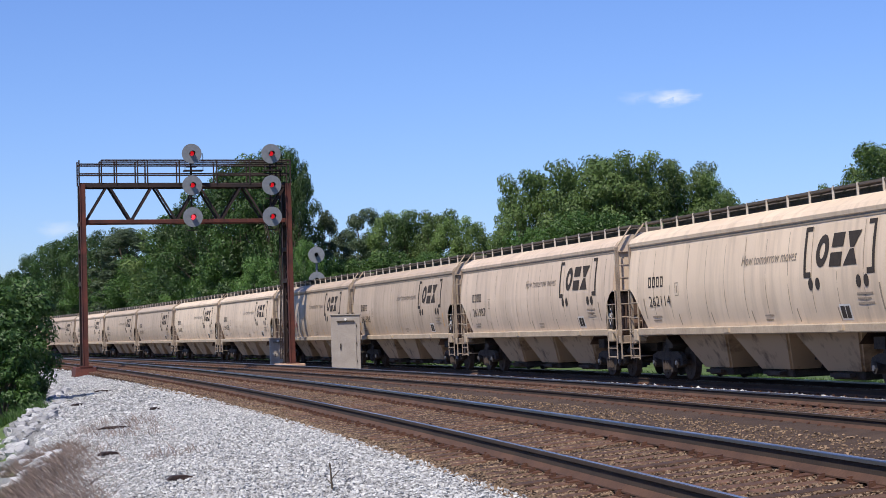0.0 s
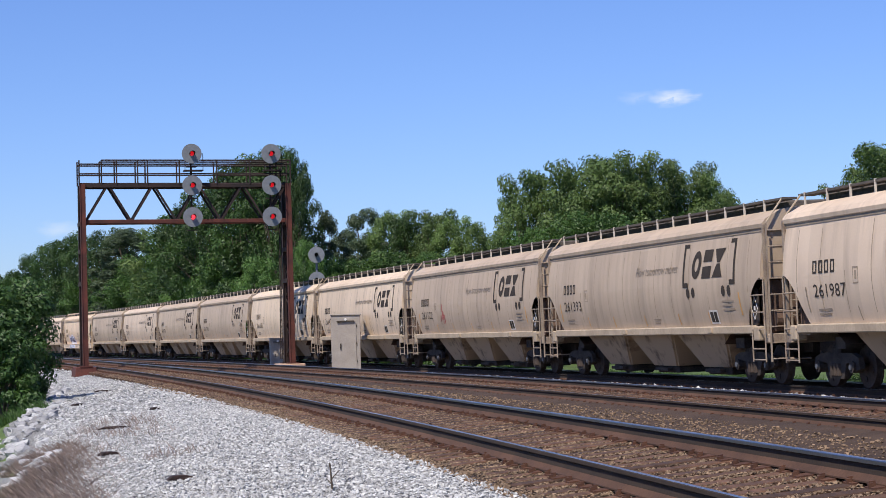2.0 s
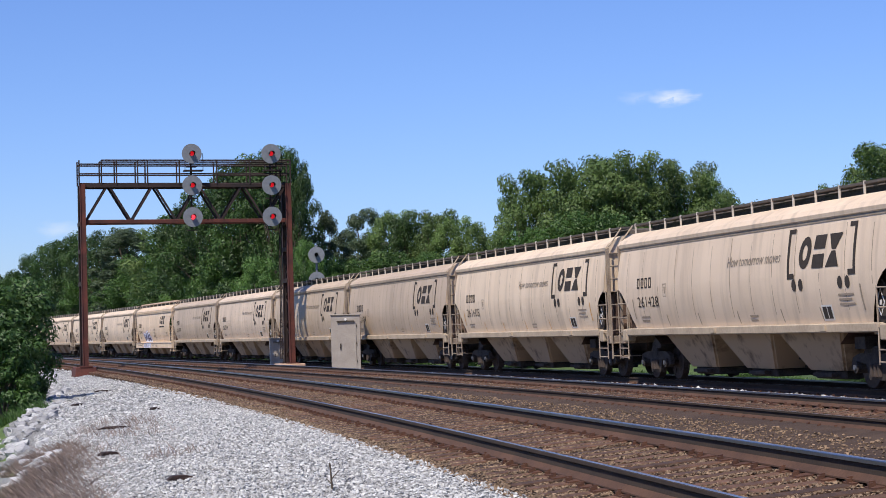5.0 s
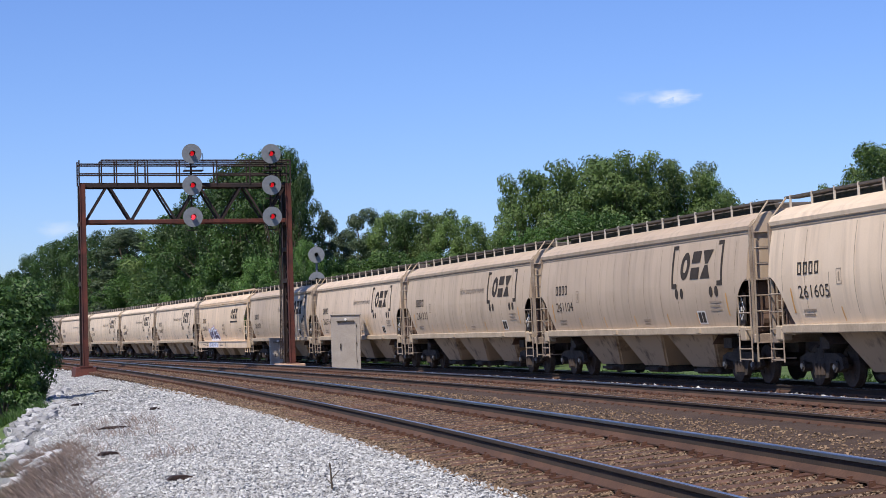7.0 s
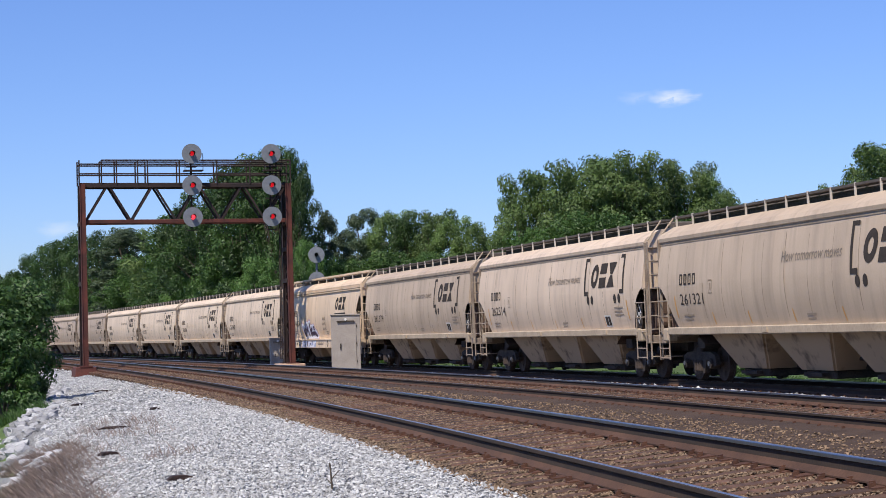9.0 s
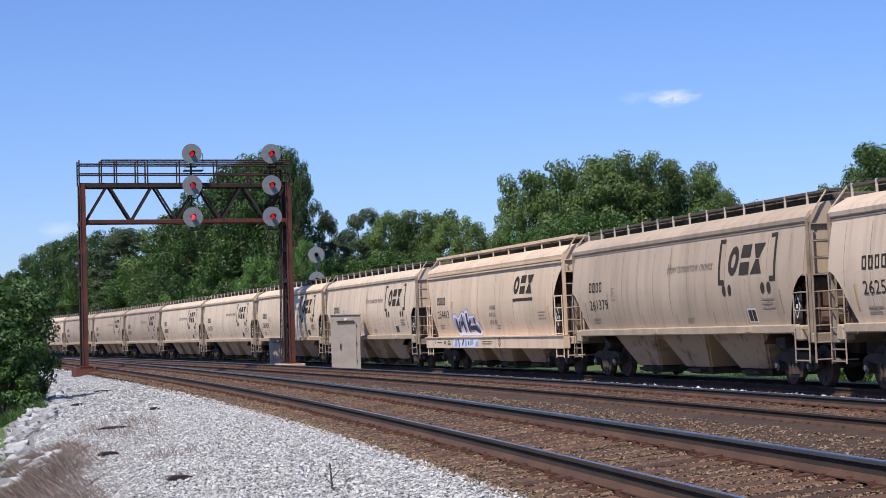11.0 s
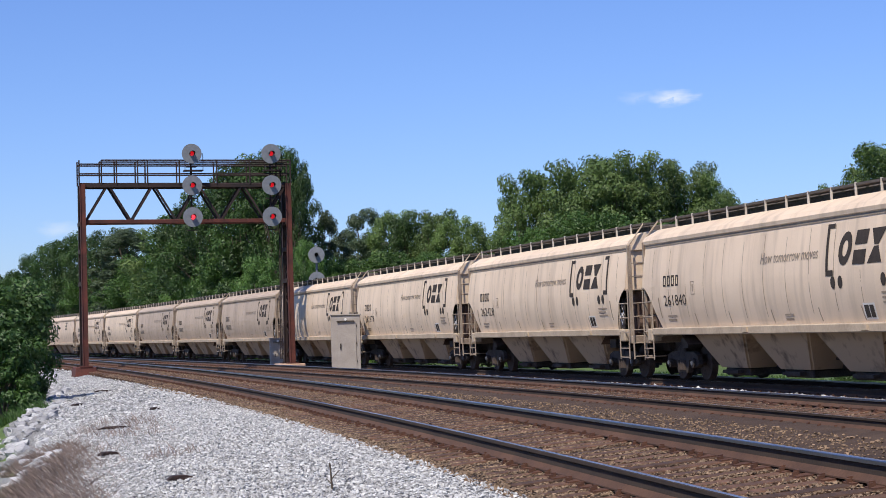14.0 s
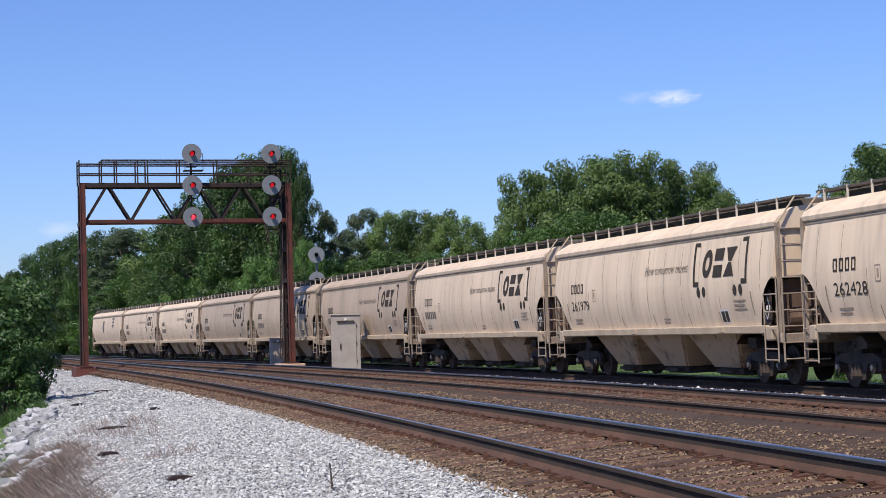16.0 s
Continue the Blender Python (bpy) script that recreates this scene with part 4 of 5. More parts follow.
def gantry():
    g = thing("signal_bridge", GANTRY, "rusty red steel truss signal bridge over two tracks", "signal bridge")
    lo, hi, w = 7.38, 9.18, 0.85
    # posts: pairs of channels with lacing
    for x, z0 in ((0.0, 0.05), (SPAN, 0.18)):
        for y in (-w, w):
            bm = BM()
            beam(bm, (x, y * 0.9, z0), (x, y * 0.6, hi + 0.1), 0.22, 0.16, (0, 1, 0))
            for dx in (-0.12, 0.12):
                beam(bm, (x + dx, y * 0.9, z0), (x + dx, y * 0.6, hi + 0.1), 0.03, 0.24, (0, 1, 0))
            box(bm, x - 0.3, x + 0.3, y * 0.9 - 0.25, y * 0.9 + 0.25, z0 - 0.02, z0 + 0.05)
            # rear leg's shaded look is put into its colour with the darker steel
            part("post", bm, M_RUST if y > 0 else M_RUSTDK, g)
        k = 0
        for z in np.arange(z0 + 0.4, hi, 0.75):
            f0, f1 = 0.9 - 0.30 * (z - z0) / hi, 0.9 - 0.30 * (z + 0.75 - z0) / hi
            sgn = 1 if k % 2 else -1
            bm = BM()
            beam(bm, (x, sgn * w * f0, z), (x, -sgn * w * f1, min(z + 0.75, hi)), 0.06, 0.03, (1, 0, 0))
            part("lacing_bar", bm, M_RUSTDK, g)
            k += 1
        for zz in (4.3, 5.9, lo - 0.1):
            bm = BM()
            box(bm, x - 0.17, x + 0.17, -0.62, 0.62, zz - 0.10, zz + 0.10)
            part("gusset", bm, M_RUSTDK, g)
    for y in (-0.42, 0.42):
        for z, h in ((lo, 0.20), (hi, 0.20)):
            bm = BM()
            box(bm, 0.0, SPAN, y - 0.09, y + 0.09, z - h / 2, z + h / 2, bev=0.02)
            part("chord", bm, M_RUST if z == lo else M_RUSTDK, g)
        bay = SPAN / 4.6
        for i in range(5):
            xa = SPAN - 0.15 - bay * i
            for p, q in (((xa, lo), (xa - bay * 0.48, hi)), ((xa - bay * 0.52, hi), (xa - bay, lo))):
                if q[0] < -0.1:
                    continue
                bm = BM()
                beam(bm, (p[0], y, p[1]), (q[0], y, q[1]), 0.10, 0.10, (0, 1, 0))
                part("diagonal", bm, M_RUSTDK, g)
    for i in range(9):
        x = SPAN * i / 8
        for z in (lo, hi):
            bm = BM()
            beam(bm, (x, -0.42, z), (x, 0.42, z), 0.08, 0.08)
            part("cross_brace", bm, M_RUSTDK, g)
    bm = BM()
    box(bm, 0.0, SPAN + 0.1, -0.40, 0.40, hi + 0.11, hi + 0.15)
    part("walkway", bm, M_RUSTDK, g)
    for y in (-0.5, 0.5):
        bm = BM()
        top = SPAN + 0.15
        for z, a, b in ((hi + 1.28, -0.15, top - 1.1), (hi + 1.08, -0.15, top), (hi + 0.60, -0.15, top)):
            rod(bm, (a, y, z), (b, y, z), 0.038, 6)
        xs = [-0.15, top, top - 1.1, top - 1.85, top - 2.9, top - 3.4, top - 5.0, top - 6.9, top - 8.6, 0.6]
        for x in xs:
            rod(bm, (x, y, hi + 0.05), (x, y, hi + 1.28), 0.04, 6)
        part("railing", bm, M_RUSTDK, g)
    bm = BM()
    for y in (-0.2, 0.2):
        rod(bm, (0.42, y, 0.3), (0.30, y, hi + 1.0), 0.03, 6)
    for z in np.arange(0.5, hi + 0.9, 0.36):
        rod(bm, (0.42 - 0.012 * z, -0.2, z), (0.42 - 0.012 * z, 0.2, z), 0.018, 6)
    part("ladder", bm, M_RUSTDK, g)
    zs = (7.55, 9.15, 10.75)
    signal_mast(4.98, zs, True, 0.95)
    signal_mast(0.93, zs, False, 0.95)
    # footings
    f = thing("concrete_footing", GANTRY, "rust-stained concrete footing under the outer post", "footing")
    bm = BM()
    v0 = [(-0.62, -1.15), (0.62, -1.15), (0.62, 1.15), (-0.62, 1.15)]
    a = [bm.verts.new((SPAN + p[0], p[1], -0.85)) for p in v0]
    b = [bm.verts.new((SPAN + p[0] * 0.8, p[1] * 0.85, 0.17)) for p in v0]
    for i in range(4):
        bm.faces.new((a[i], a[(i + 1) % 4], b[(i + 1) % 4], b[i]))
    bm.faces.new(b)
    bmesh.ops.recalc_face_normals(bm, faces=bm.faces[:])
    bmesh.ops.bevel(bm, geom=bm.edges[:], offset=0.03, segments=1, affect="EDGES")
    part("block", bm, M_RUST, f)
    f = thing("concrete_footing", GANTRY, "low orange-stained concrete footing beside the train", "footing")
    bm = BM()
    box(bm, -0.62, 0.62, -1.1, 1.1, -0.5, 0.05, bev=0.05)
    part("block", bm, M_CONC, f)


gantry()


def relay_case(s, off, w, d, z0, z1, rz, label):
    """A metal relay cabinet with an overhanging lid, door, hinges, handle and lamp."""
    p = at(s, off)
    c = thing("relay_case", Matrix.Translation((p.x, p.y, z0)) @ pose(0, 0, 0, 0, 0, rz), label, "relay cabinet")
    h = z1 - z0
    bm = BM()
    box(bm, -w / 2, w / 2, -d / 2, d / 2, 0.0, h, bev=0.015)
    part("cabinet", bm, M_CASE, c)
    bm = BM()
    box(bm, -w / 2 - 0.04, w / 2 + 0.04, -d / 2 - 0.05, d / 2 + 0.04, h + 0.002, h + 0.06, bev=0.012)
    part("lid", bm, M_CASE, c)
    bm = BM()
    box(bm, -w * 0.28, w * 0.36, -d / 2 - 0.025, -d / 2 - 0.001, h * 0.07, h * 0.88, bev=0.01)
    dr = part("door", bm, M_CASE, c)
    bm = BM()
    for k in (0.2, 0.5, 0.8):
        box(bm, w * 0.36, w * 0.38, -d / 2 - 0.04, -d / 2 - 0.002, h * k, h * k + 0.1)
    box(bm, -w * 0.20, -w * 0.16, -d / 2 - 0.06, -d / 2 - 0.026, h * 0.42, h * 0.52)
    part("handle", bm, M_STEEL, dr)
    bm = BM()
    box(bm, -w * 0.3, w * 0.3, -d / 2 - 0.10, -d / 2 - 0.02, h * 0.89, h * 0.91)
    part("drip_strip", bm, M_STEEL, c)
    bm = BM()
    rod(bm, (0, -d / 2 - 0.12, h * 0.93), (0, -d / 2 - 0.02, h * 0.93), 0.06, 10)
    part("lamp", bm, M_WHITE, c)


relay_case(48.0, 2.55, 1.3, 0.9, -0.3, 2.3, 2, "tall grey metal relay cabinet with a single door")
relay_case(65.2, 2.35, 0.8, 0.8, -0.3, 1.32, 8, "small grey metal relay cabinet beside the bridge post")


def far_mast():
    """Two-disc signal standing on the far side of the train."""
    p = at(79.0, -3.0)
    h = math.degrees(math.atan2(*(Vector((0, 0, 0)) - p).yx)) - 90
    s = thing("mast_signal", Matrix.Translation((p.x, p.y, -0.6)) @ pose(0, 0, 0, 0, 0, h), "grey mast signal with two round discs behind the train", "railway signal")
    bm = BM()
    rod(bm, (0, -0.3, 0), (0, -0.3, 7.6), 0.07, 10)
    part("mast", bm, M_DISC, s)
    bm = BM()
    box(bm, -0.3, 0.3, -0.6, 0.0, 0.0, 0.25, bev=0.03)
    part("base", bm, M_CONC, s)
    for z in (5.45, 6.98):
        lens_head(s, 0, 0, z, None)


far_mast()


# ---- trees ----
def leaf_cloud(centres, n, size, seed, droop=0.0):
    """Small bent leaf sprays spread through clumps, thicker towards each clump's skin."""
    rs = np.random.RandomState(seed)
    c = np.array([p[:3] for p in centres])
    r = np.array([p[3] for p in centres])
    k = rs.choice(len(c), n, p=r ** 2 / (r ** 2).sum())
    d = rs.normal(size=(n, 3))
    d /= np.linalg.norm(d, axis=1)[:, None]
    rad = r[k] * rs.uniform(0.12, 1.0, n) ** 0.4
    pos = c[k] + d * rad[:, None] * np.array([1, 1, 0.8])
    pos[:, 2] -= droop * rs.uniform(0, 1, n) ** 2
    u = rs.normal(size=(n, 3))
    u /= np.linalg.norm(u, axis=1)[:, None]
    nrm = d * 1.0 + rs.normal(size=(n, 3)) * 0.42 + np.array([0, 0, 0.25])
    w = np.cross(u, nrm)
    w /= np.linalg.norm(w, axis=1)[:, None] + 1e-9
    u = np.cross(nrm, w)
    u /= np.linalg.norm(u, axis=1)[:, None] + 1e-9
    nn = nrm / (np.linalg.norm(nrm, axis=1)[:, None] + 1e-9)
    a = size * rs.uniform(0.5, 1.3, n)[:, None]
    b = a * rs.uniform(0.45, 0.8, n)[:, None]
    v = np.stack([pos - u * a * 0.9, pos + u * a + w * b * 0.35, pos - w * b * 1.1 + nn * a * 0.2], 1)
    return v.reshape(-1, 3), n


def leaf_mesh(name, v, n, material, parent, k=4):
    me = bpy.data.meshes.new(name)
    me.vertices.add(n * k)
    me.vertices.foreach_set("co", v.reshape(-1))
    me.loops.add(n * k)
    me.loops.foreach_set("vertex_index", np.arange(n * k))
    me.polygons.add(n)
    me.polygons.foreach_set("loop_start", np.arange(n) * k)
    me.update(calc_edges=True)
    me.materials.append(material)
    ob = new(name, me)
    ob.parent = parent
    return ob


def tree(height, spread, trunk, seed, material, leaves, size, base=0.25, clumps=34, top=1.0, label="", droop=0.0, puff=1.0):
    """Tapered trunk, forking limbs, and a crown of leaf sprays round the limb ends, of unit placing at the origin."""
    rnd = random.Random(seed)
    t = new("tree")
    bm = BM()
    p, r = Vector((0, 0, -0.6)), trunk
    spine = [p.copy()]
    for i in range(7):
        q = p + Vector((rnd.uniform(-0.25, 0.25), rnd.uniform(-0.25, 0.25), (height * 0.86 + 0.6) / 7))
        rod(bm, p, q, r, 8, r * 0.8)
        p, r = q, r * 0.8
        spine.append(p.copy())
    cl = []
    for i in range(clumps):
        u = base + (0.97 - base) * ((i + rnd.random()) / clumps)
        z = u * height
        k = (u - base) / (1 - base)
        rad = spread * (math.sin(math.pi * (0.14 + 0.78 * k ** top)) ** 0.7) * rnd.uniform(0.35, 1.05)
        a = i * 2.4 + rnd.uniform(-0.5, 0.5)
        e = Vector((rad * math.cos(a), rad * math.sin(a), z))
        s = spine[min(len(spine) - 1, max(1, int(u * 0.72 * 7)))]
        m = s.lerp(e, 0.55) + Vector((0, 0, 0.06 * height * rnd.random()))
        rr = max(0.03, trunk * 0.32 * (1 - 0.6 * u))
        rod(bm, s, m, rr, 5, rr * 0.65)
        rod(bm, m, e, rr * 0.65, 5, rr * 0.2)
        cl.append((e.x, e.y, e.z, puff * spread * rnd.uniform(0.16, 0.33)))
        cl.append((e.x + rnd.uniform(-1, 1) * spread * 0.25, e.y + rnd.uniform(-1, 1) * spread * 0.25, e.z + rnd.uniform(-0.3, 0.5) * spread * 0.25, puff * spread * rnd.uniform(0.09, 0.2)))
    part("trunk", bm, M_BARK, t)
    v, n = leaf_cloud(cl, leaves, size, seed, droop)
    leaf_mesh("crown", v, n, material, t, 3)
    tagged(t, label, "tree")
    return t


PROTO = [tree(15, 4.2, 0.30, 1, M_LEAF_A, 30000, 0.145, 0.10, 60, 1.0, "tall dark green broadleaf tree behind the train"),
         tree(12, 4.6, 0.26, 2, M_LEAF_B, 24000, 0.15, 0.12, 50, 0.9, "fresh green broadleaf tree with a ragged crown"),
         tree(12, 3.6, 0.22, 3, M_LEAF_C, 24000, 0.125, 0.20, 46, 0.9, "olive green broadleaf tree with gaps in its crown"),
         tree(14, 2.6, 0.20, 4, M_LEAF_D, 15000, 0.125, 0.35, 32, 0.8, "slender grey-green tree with an open crown"),
         tree(5, 3.4, 0.12, 5, M_LEAF_B, 16000, 0.13, 0.05, 36, 0.7, "bright green shrub at the foot of the wood")]
TOPS = [max(v.co.z for c in t.children if c.name.startswith("crown") for v in c.data.vertices) for t in PROTO]
USED = [False] * len(PROTO)


def plant(kind, x, y, z, top, rz, wide=1.0):
    """A tree whose crown ends at height top above its foot z."""
    k = (top - z) / TOPS[kind]
    m = Matrix.Translation((x, y, z)) @ pose(0, 0, 0, 0, 0, rz) @ Matrix.Diagonal((k * wide, k * wide, k, 1))
    if USED[kind]:
        o = PROTO[kind].scale
        return copy_thing(PROTO[kind], m @ Matrix.Diagonal((1 / o.x, 1 / o.y, 1 / o.z, 1)))
    USED[kind] = True
    PROTO[kind].matrix_basis = m
    return PROTO[kind]


def woods():
    """Rows of (bearing in degrees, rise of the crown's top in degrees, depth, kind, width)."""
    rnd = random.Random(21)
    for b, e, d, k, w in WOODS:
        x = d * math.tan(radians(b))
        plant(k, x, d, -0.7 + rnd.uniform(-0.2, 0.2), 1.4 + d / math.cos(radians(b)) * math.tan(radians(e)), rnd.uniform(0, 360), w)


WOODS = [
    (-6.66, 5.03, 171, 0, 0.9), (-6.07, 5.31, 162, 0, 0.85), (-5.56, 5.55, 162, 0, 0.8), (-5.05, 5.74, 158, 0, 0.66), (-4.50, 5.60, 160, 0, 0.5), (-4.32, 4.99, 156, 0, 0.42),
    (-7.26, 4.12, 178, 0, 1.0), (-7.77, 3.84, 186, 0, 1.0), (-8.11, 3.38, 192, 2, 1.1), (-7.46, 2.87, 180, 1, 0.9), (-6.46, 2.68, 162, 1, 0.9), (-5.46, 2.49, 146, 1, 0.8),
    (-4.46, 2.30, 142, 1, 0.7), (-4.10, 2.96, 146, 1, 0.45), (-9.23, 3.32, 213, 3, 1.7), (-9.51, 3.32, 216, 3, 1.5), (-8.78, 2.64, 206, 1, 1.1), (-9.92, 3.38, 221, 0, 0.9),
    (-10.50, 3.29, 232, 0, 0.9), (-11.07, 3.13, 239, 0, 0.85), (-11.56, 2.97, 255, 0, 0.85), (-12.05, 2.65, 275, 0, 0.9), (-12.55, 2.16, 300, 1, 1.0), (-13.03, 2.07, 310, 1, 1.0),
    (-8.38, 2.22, 198, 1, 1.2), (-9.21, 2.15, 212, 1, 1.2), (-10.11, 2.25, 229, 1, 1.2), (-10.93, 2.18, 244, 1, 1.2), (-11.66, 1.95, 256, 1, 1.2), (-12.31, 1.71, 280, 1, 1.2),
    (-7.48, 1.86, 176, 1, 1.1), (-7.98, 1.62, 194, 4, 1.1), (-8.89, 1.56, 214, 4, 1.2), (-9.71, 1.49, 228, 4, 1.2), (-10.45, 1.43, 242, 4, 1.3), (-11.18, 1.28, 254, 4, 1.3),
    (-11.83, 1.21, 264, 4, 1.3), (-6.81, 1.85, 178, 4, 1.1), (-5.64, 1.82, 158, 4, 1.0), (-12.56, 1.06, 275, 4, 1.3), (-3.45, 3.76, 165, 3, 0.8), (-3.13, 3.03, 168, 3, 0.9),
    (-3.53, 2.45, 158, 1, 0.6), (-2.40, 3.80, 190, 3, 1.1), (-2.68, 2.93, 180, 3, 1.0), (-2.00, 3.09, 185, 3, 1.1), (-1.53, 3.72, 180, 2, 0.7), (-1.09, 3.60, 178, 0, 0.65),
    (-0.24, 3.74, 176, 2, 0.75), (-0.64, 3.48, 180, 2, 0.8), (0.30, 3.50, 174, 2, 0.7), (0.88, 3.32, 172, 2, 0.7), (1.38, 2.97, 170, 2, 0.6), (-2.77, 2.35, 160, 1, 1.0),
    (-1.59, 2.57, 158, 1, 1.1), (-0.40, 2.5, 156, 1, 0.9), (0.78, 2.3, 154, 1, 0.7), (2.02, 4.08, 130, 2, 0.42), (2.50, 4.76, 126, 2, 0.62), (3.29, 4.82, 126, 2, 0.8),
    (4.31, 5.11, 122, 2, 0.85), (5.16, 5.30, 121, 2, 0.9), (5.90, 5.02, 122, 2, 0.8), (6.48, 4.70, 126, 2, 0.7), (7.16, 4.96, 124, 2, 0.75), (7.81, 4.57, 124, 2, 0.7),
    (8.37, 4.04, 122, 2, 0.6), (2.65, 3.14, 118, 1, 0.8), (3.85, 3.61, 117, 1, 0.8), (5.11, 3.57, 116, 1, 0.8), (3.86, 4.11, 124, 2, 0.9), (5.38, 4.23, 126, 2, 1.0),
    (7.53, 3.49, 118, 1, 0.7), (9.27, 3.70, 140, 1, 0.5), (6.35, 3.11, 114, 4, 1.0), (11.98, 4.12, 112, 2, 0.7), (12.57, 4.66, 106, 2, 0.8), (13.15, 5.12, 102, 2, 0.9),
    (13.63, 5.23, 100, 2, 1.0), (-1.44, 1.55, 118, 4, 0.9), (1.27, 1.91, 112, 4, 0.9), (10.63, 2.55, 100, 4, 0.8), (8.66, 2.62, 104, 4, 0.8),
]
woods()
for s_, o_, h_ in ((-5, -6.5, 1.1), (-1, -7, 1.5), (3, -6.2, 1.0), (9, -7, 1.2), (17, -6.5, 1.3), (26, -7, 1.2)):
    p_ = at(s_, o_)
    plant(4, p_.x, p_.y, -0.8, h_ - 0.8, 40 * s_, 0.8)


def bush(x, y, z, h, spread, seed, material, n, size):
    b = tree(h, spread, 0.06, seed, material, n, size, 0.02, 30, 0.7, "dark green leafy bush on the bank beside the ballast", puff=1.7)
    b.name = "bush"
    b["category"] = "bush"
    b.matrix_basis = Matrix.Translation((x, y, z))
    return b


bush(-13.8, 62, -2.2, 5.6, 1.45, 31, M_LEAF_A, 22000, 0.085)
bush(-13.6, 60, -2.3, 4.2, 0.95, 32, M_LEAF_A, 14000, 0.075)
bush(-14.4, 63, -2.2, 3.2, 1.2, 33, M_LEAF_A, 12000, 0.075)

# ---- a small cloud far off ----
def cloud(name, bx, bz, w, h, dens):
    m = bpy.data.materials.new("cloud_vapour")
    m.use_nodes = True
    n, l = m.node_tree.nodes, m.node_tree.links
    n.remove(n["Principled BSDF"])
    em, tr, mx = n.new("ShaderNodeEmission"), n.new("ShaderNodeBsdfTransparent"), n.new("ShaderNodeMixShader")
    em.inputs[0].default_value, em.inputs[1].default_value = (0.86, 0.92, 1.0, 1), 0.95
    tc, ln, ns = n.new("ShaderNodeTexCoord"), n.new("ShaderNodeVectorMath"), n.new("ShaderNodeTexNoise")
    ln.operation = "LENGTH"
    l.new(tc.outputs["Object"], ln.inputs[0]), l.new(tc.outputs["Object"], ns.inputs["Vector"])
    ns.inputs["Scale"].default_value, ns.inputs["Detail"].default_value = 2.2, 7
    sub = n.new("ShaderNodeMath")
    sub.operation = "MULTIPLY_ADD"
    sub.inputs[1].default_value = -1.0
    l.new(ln.outputs["Value"], sub.inputs[0]), l.new(ns.outputs["Fac"], sub.inputs[2])
    mr = n.new("ShaderNodeMapRange")
    mr.interpolation_type = "SMOOTHSTEP"
    mr.inputs[1].default_value, mr.inputs[2].default_value, mr.inputs[4].default_value = -0.35, 0.55, dens
    l.new(sub.outputs[0], mr.inputs[0])
    l.new(mr.outputs[0], mx.inputs[0]), l.new(tr.outputs[0], mx.inputs[1]), l.new(em.outputs[0], mx.inputs[2])
    l.new(mx.outputs[0], n["Material Output"].inputs[0])
    ob = raw(name, [(-1, 0, -1), (1, 0, -1), (1, 0, 1), (-1, 0, 1)], [(0, 1, 2, 3)], m)
    ob.matrix_world = Matrix.Translation((bx, 2500, bz)) @ Matrix.Diagonal((w, 1, h, 1))
    tagged(ob, "small thin white cloud in a clear blue sky", "cloud", kind="structure")


cloud("backdrop", 305, 302, 48, 17, 0.75)
cloud("backdrop", 262, 303, 45, 13, 0.2)
cloud("backdrop", -500, 150, 45, 16, 0.35)

# ---- tracks, stones and weeds ----
track("track", "rusty curved track with wooden ties, nearest the shoulder", d_near, 0.168, 0.146, -45, 230, -24, 110, 0.52)
track("track", "rusty curved middle track with wooden ties", d_mid, -0.114, 0.162, -45, 230, -16, 100, 0.52)
track("track", "track under the freight train with dark oily ties", lambda s: 0.0, -0.02, 0.035, -330, 470, -8, 80, 0.52)


def cribs(n, s_rng, off, z_near, tilt, t0, size, seed, reach=1.45, step=0.52):
    """Stones lying between the ties, level with their tops."""
    rnd = random.Random(seed)
    out = []
    while len(out) < n:
        s = rnd.uniform(*s_rng)
        if abs((s - t0 + step / 2) % step - step / 2) < 0.125:
            continue
        o = rnd.uniform(-reach, reach)
        d = size * rnd.uniform(0.5, 1.4)
        p = at(s, off(s) + o)
        out.append((p.x, p.y, z_near + tilt / 2 - 0.197 - o * tilt / 1.504 - d * rnd.uniform(-0.1, 0.6), d))
    return out


stones("ballast_stones", scatter(96000, (-26, 8), (1.48, 5.9), lambda s: d_near(s) + 0.03 * max(0.0, -5 - s), 0.029, 1, 1.1) + scatter(6000, (-26, -5), (1.46, 2.05), d_near, 0.029, 19) + scatter(24000, (8, 70), (1.42, 5.6), d_near, 0.047, 2, 1.2) + scatter(4500, (70, 150), (1.3, 4.5), d_near, 0.10, 13) + scatter(7000, (-12, 60), (1.7, 2.95), lambda s: 0.0, 0.05, 12, 1.3), M_STONE, "loose white limestone ballast on the track shoulder")
stones("ballast_stones", cribs(32000, (-24, 12), d_near, 0.168, 0.146, -24, 0.026, 3) + cribs(9000, (12, 50), d_near, 0.168, 0.146, -24, 0.036, 5) + scatter(7000, (-24, 30), (1.2, 1.62), d_near, 0.030, 15) + scatter(5000, (-16, 40), (1.45, 2.3), d_mid, 0.036, 16), M_STONETAN, "dusty tan ballast between the ties")
stones("ballast_stones", cribs(14000, (-16, 40), d_mid, -0.114, 0.162, -16, 0.033, 4) + scatter(4000, (-24, 30), (-2.3, -1.4), d_near, 0.036, 17), M_STONEBR, "rust-stained ballast between the rails")


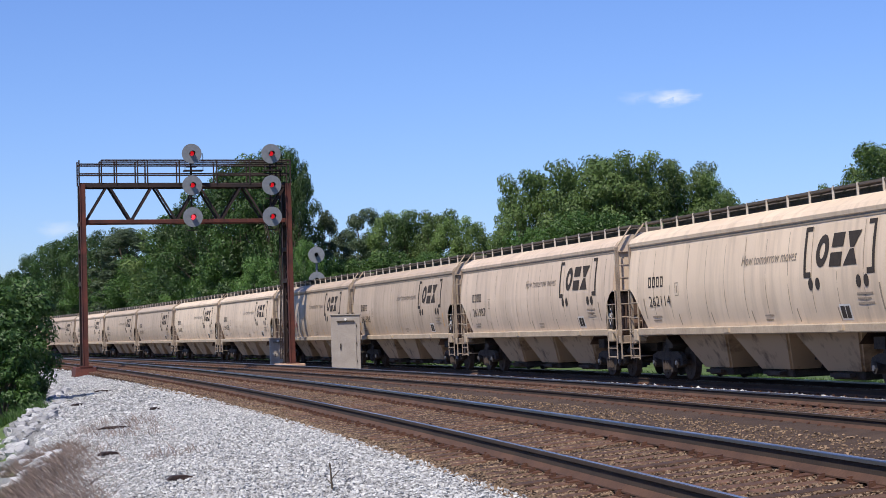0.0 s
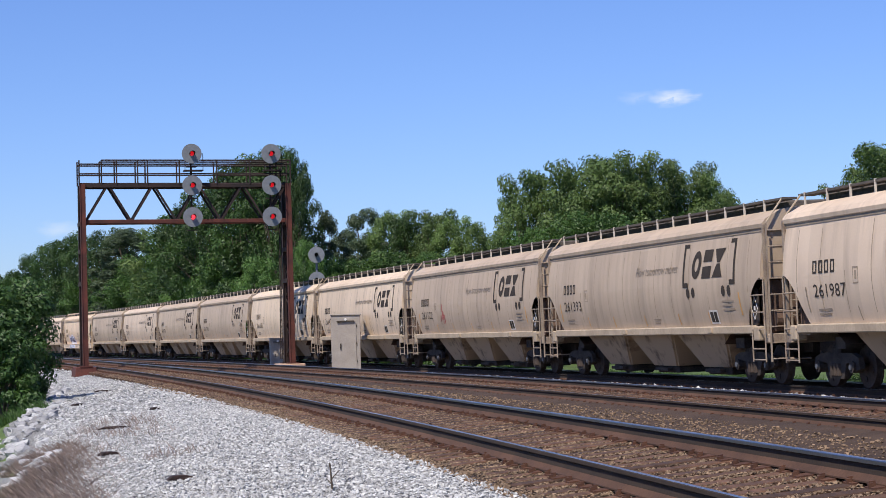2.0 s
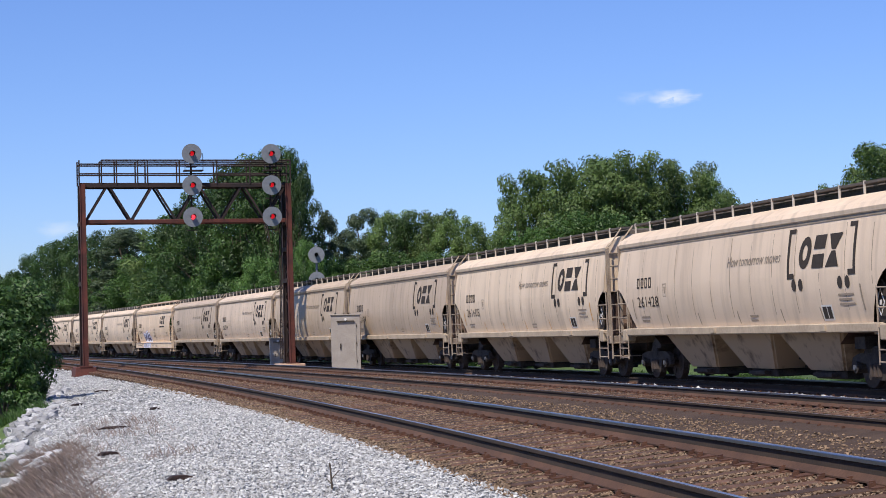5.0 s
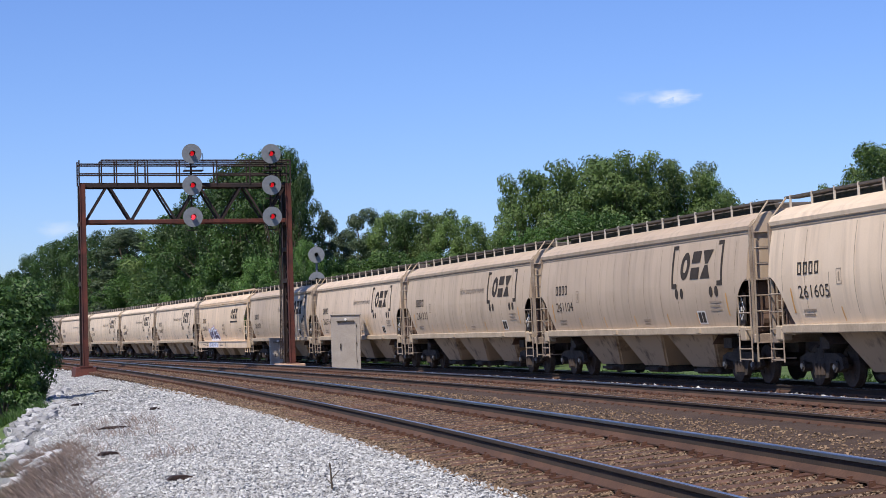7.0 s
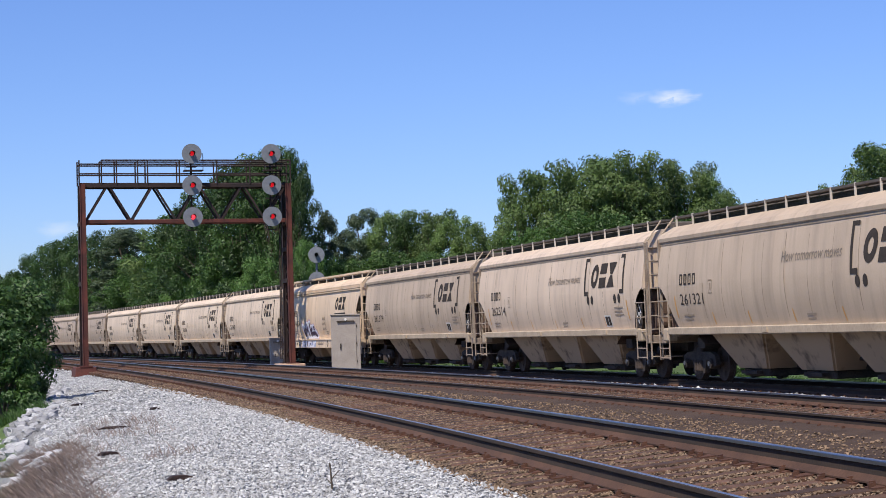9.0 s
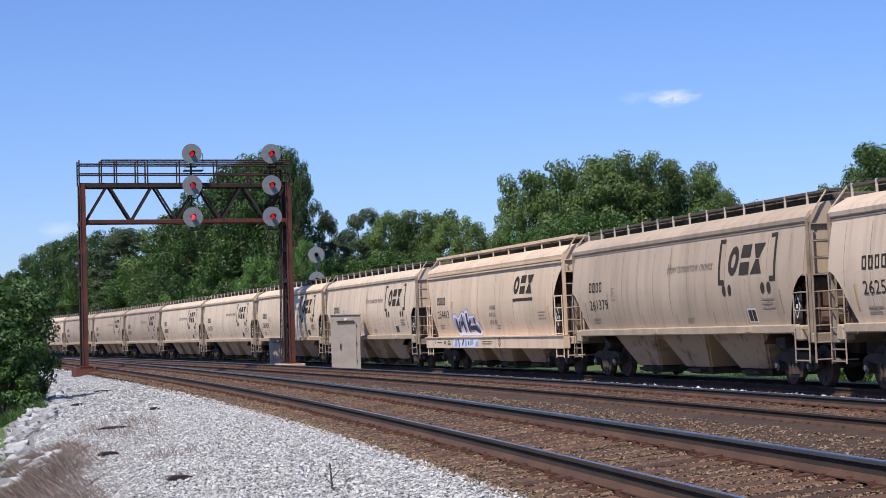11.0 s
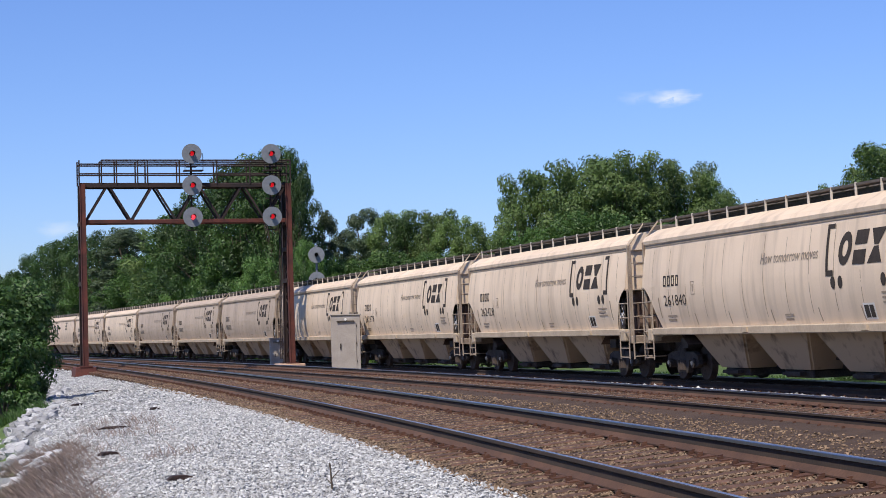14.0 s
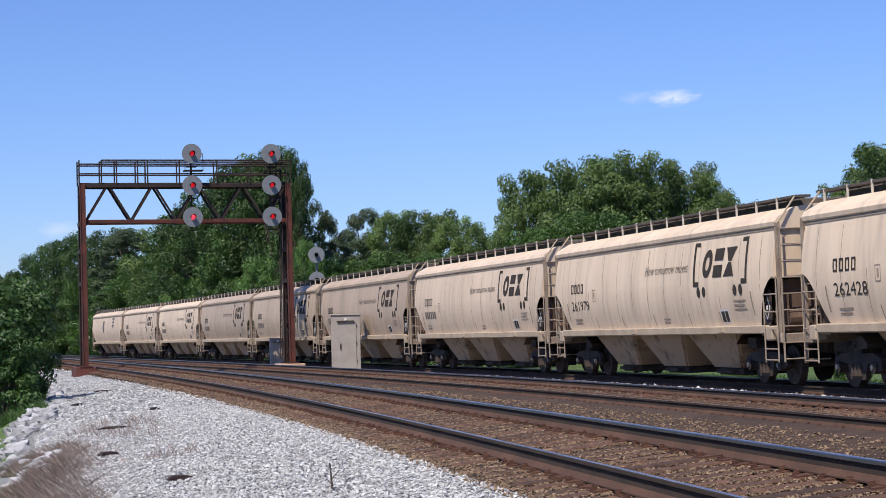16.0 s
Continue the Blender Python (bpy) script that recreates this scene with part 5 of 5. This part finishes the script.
def boulders():
    rnd = random.Random(8)
    protos = []
    for k in range(4):
        bm = BM()
        bmesh.ops.create_icosphere(bm, subdivisions=2, radius=0.5)
        for v in bm.verts:
            v.co *= 1 + 0.62 * noise.noise(v.co * 2.9 + Vector((k * 7, 0, 0)))
            v.co.x = max(-0.4, min(0.42, v.co.x))
            v.co.z = max(-0.3, min(0.3, v.co.z))
        me = bpy.data.meshes.new("boulder")
        bm.to_mesh(me)
        bm.free()
        me.materials.append(M_BOULDER)
        protos.append(me)
    for i in range(210):
        s = -6 + 46 * rnd.random() ** 0.9
        o = d_near(s) + float(np.interp(s, (-6, 8, 20, 30, 40), (6.1, 6.0, 5.5, 4.8, 4.0))) + rnd.uniform(-0.5, 0.45 + (0.7 if s < 15 else 0.0))
        p = at(s, o)
        d = rnd.uniform(0.13, 0.40)
        ob = new("boulder", rnd.choice(protos))
        ob.matrix_world = Matrix.Translation((p.x, p.y, ground_z(s, o) + d * 0.12)) @ pose(0, 0, 0, rnd.uniform(-25, 25), rnd.uniform(-25, 25), rnd.uniform(0, 360)) @ Matrix.Diagonal((d * 1.3, d, d * 0.8, 1))
        tagged(ob, "rough pale grey riprap stone on the bank", "stone", "riprap stones")


boulders()


def blades(name, n, s_rng, off_rng, rel, h, material, label, seed, lean=0.35, wid=0.008):
    rs = np.random.RandomState(seed)
    rnd = random.Random(seed)
    tufts = [(rnd.uniform(*s_rng), rnd.uniform(*off_rng)) for _ in range(max(4, n // 45))]
    v = np.zeros((n, 4, 3))
    for i in range(n):
        ts, to = tufts[i % len(tufts)]
        s, o = ts + rs.normal() * 0.28, to + rs.normal() * 0.22
        o += rel(s)
        p = np.array(at(s, o, ground_z(s, o) - 0.03))
        hh = h * rs.uniform(0.35, 1.1)
        d = np.array([rs.normal() * lean * hh, rs.normal() * lean * hh, hh])
        w = np.array([wid, rs.normal() * wid, 0])
        v[i] = p - w, p + w, p + d * 0.6 + w * 0.7 + np.array([0, 0, 0.05 * hh]), p + d
    ob = leaf_mesh(name, v.reshape(-1, 3), n, material, None)
    return tagged(ob, label, "weeds", kind="stuff")


blades("dry_weeds", 26000, (-19, 0), (5.35, 6.6), d_near, 0.17, M_DRY, "dry brown weeds on the ballast edge", 3, 0.7, 0.0018)
blades("dry_weeds", 600, (-9, 6), (3.7, 4.9), d_near, 0.24, M_DRY, "sparse dry stalks in the ballast", 5, 0.5, 0.004)
blades("bank_grass", 30000, (22, 50), (5.4, 8.5), d_near, 0.32, M_GRASS, "lush green weeds below the riprap", 6, 0.5, 0.012)
blades("trackside_grass", 26000, (-8, 45), (-9, -3.6), lambda s: 0.0, 0.45, M_GRASS, "bright green weeds behind the train", 7, 0.4, 0.025)


def scrap(s, off, l, w, h, rz, label, name="wood_scrap"):
    p = at(s, off)
    bm = BM()
    prism(bm, [(-l / 2, 0), (-l * 0.3, h * 0.9), (l * 0.1, h), (l / 2, h * 0.5), (l * 0.46, 0)], -w / 2, w / 2)
    bmesh.ops.bevel(bm, geom=bm.edges[:], offset=0.008, segments=1, affect="EDGES")
    ob = part(name, bm, M_RUSTDK)
    ob.matrix_world = Matrix.Translation((p.x, p.y, ground_z(s, off) + 0.01)) @ pose(0, 0, 0, 0, 0, rz)
    tagged(ob, label, "wood scrap")


for s_, o_, l_, w_, rz_ in ((30, 14.9, 0.7, 0.2, 20), (2, 16.5, 0.75, 0.18, 10), (9, 15.2, 0.22, 0.12, 40), (-13.5, 16.4, 0.35, 0.15, 15), (-19.5, 15.9, 0.4, 0.2, -10), (20, 16.4, 0.5, 0.16, 60), (-6, 17.0, 0.4, 0.14, 30)):
    scrap(s_, o_, l_, w_, 0.06, rz_, "dark splinter of an old tie lying on the ballast")


def stake():
    p = at(-17.8, 15.1)
    bm = BM()
    rod(bm, (0, 0, -0.1), (-0.03, 0.0, 0.28), 0.012, 6, 0.008)
    rod(bm, (-0.01, 0, 0.12), (0.06, 0.02, 0.2), 0.007, 5, 0.004)
    rod(bm, (0, 0, 0.05), (-0.07, 0.02, 0.12), 0.007, 5, 0.004)
    ob = part("dead_stalk", bm, M_BARK)
    ob.matrix_world = Matrix.Translation((p.x, p.y, ground_z(-17.8, 15.1)))
    tagged(ob, "dead dark plant stalk standing in the ballast", "plant")


stake()


def motions():
    for car, centre in TRAIN:
        walk(car, [(t, car_pose(centre - SPEED * t)) for t in [0.5 * i for i in range(33)]])
        spin = [(k / 30.0, k * math.degrees(SPEED / 30.0 / 0.457)) for k in range(481)]
        wheels = [o for o in car.children_recursive if o.name.startswith("wheelset")]
        for w in wheels:
            x, y, z = w.location
            walk(w, [(t, pose(x, y, z, 0, a, 0)) for t, a in spin])


motions()
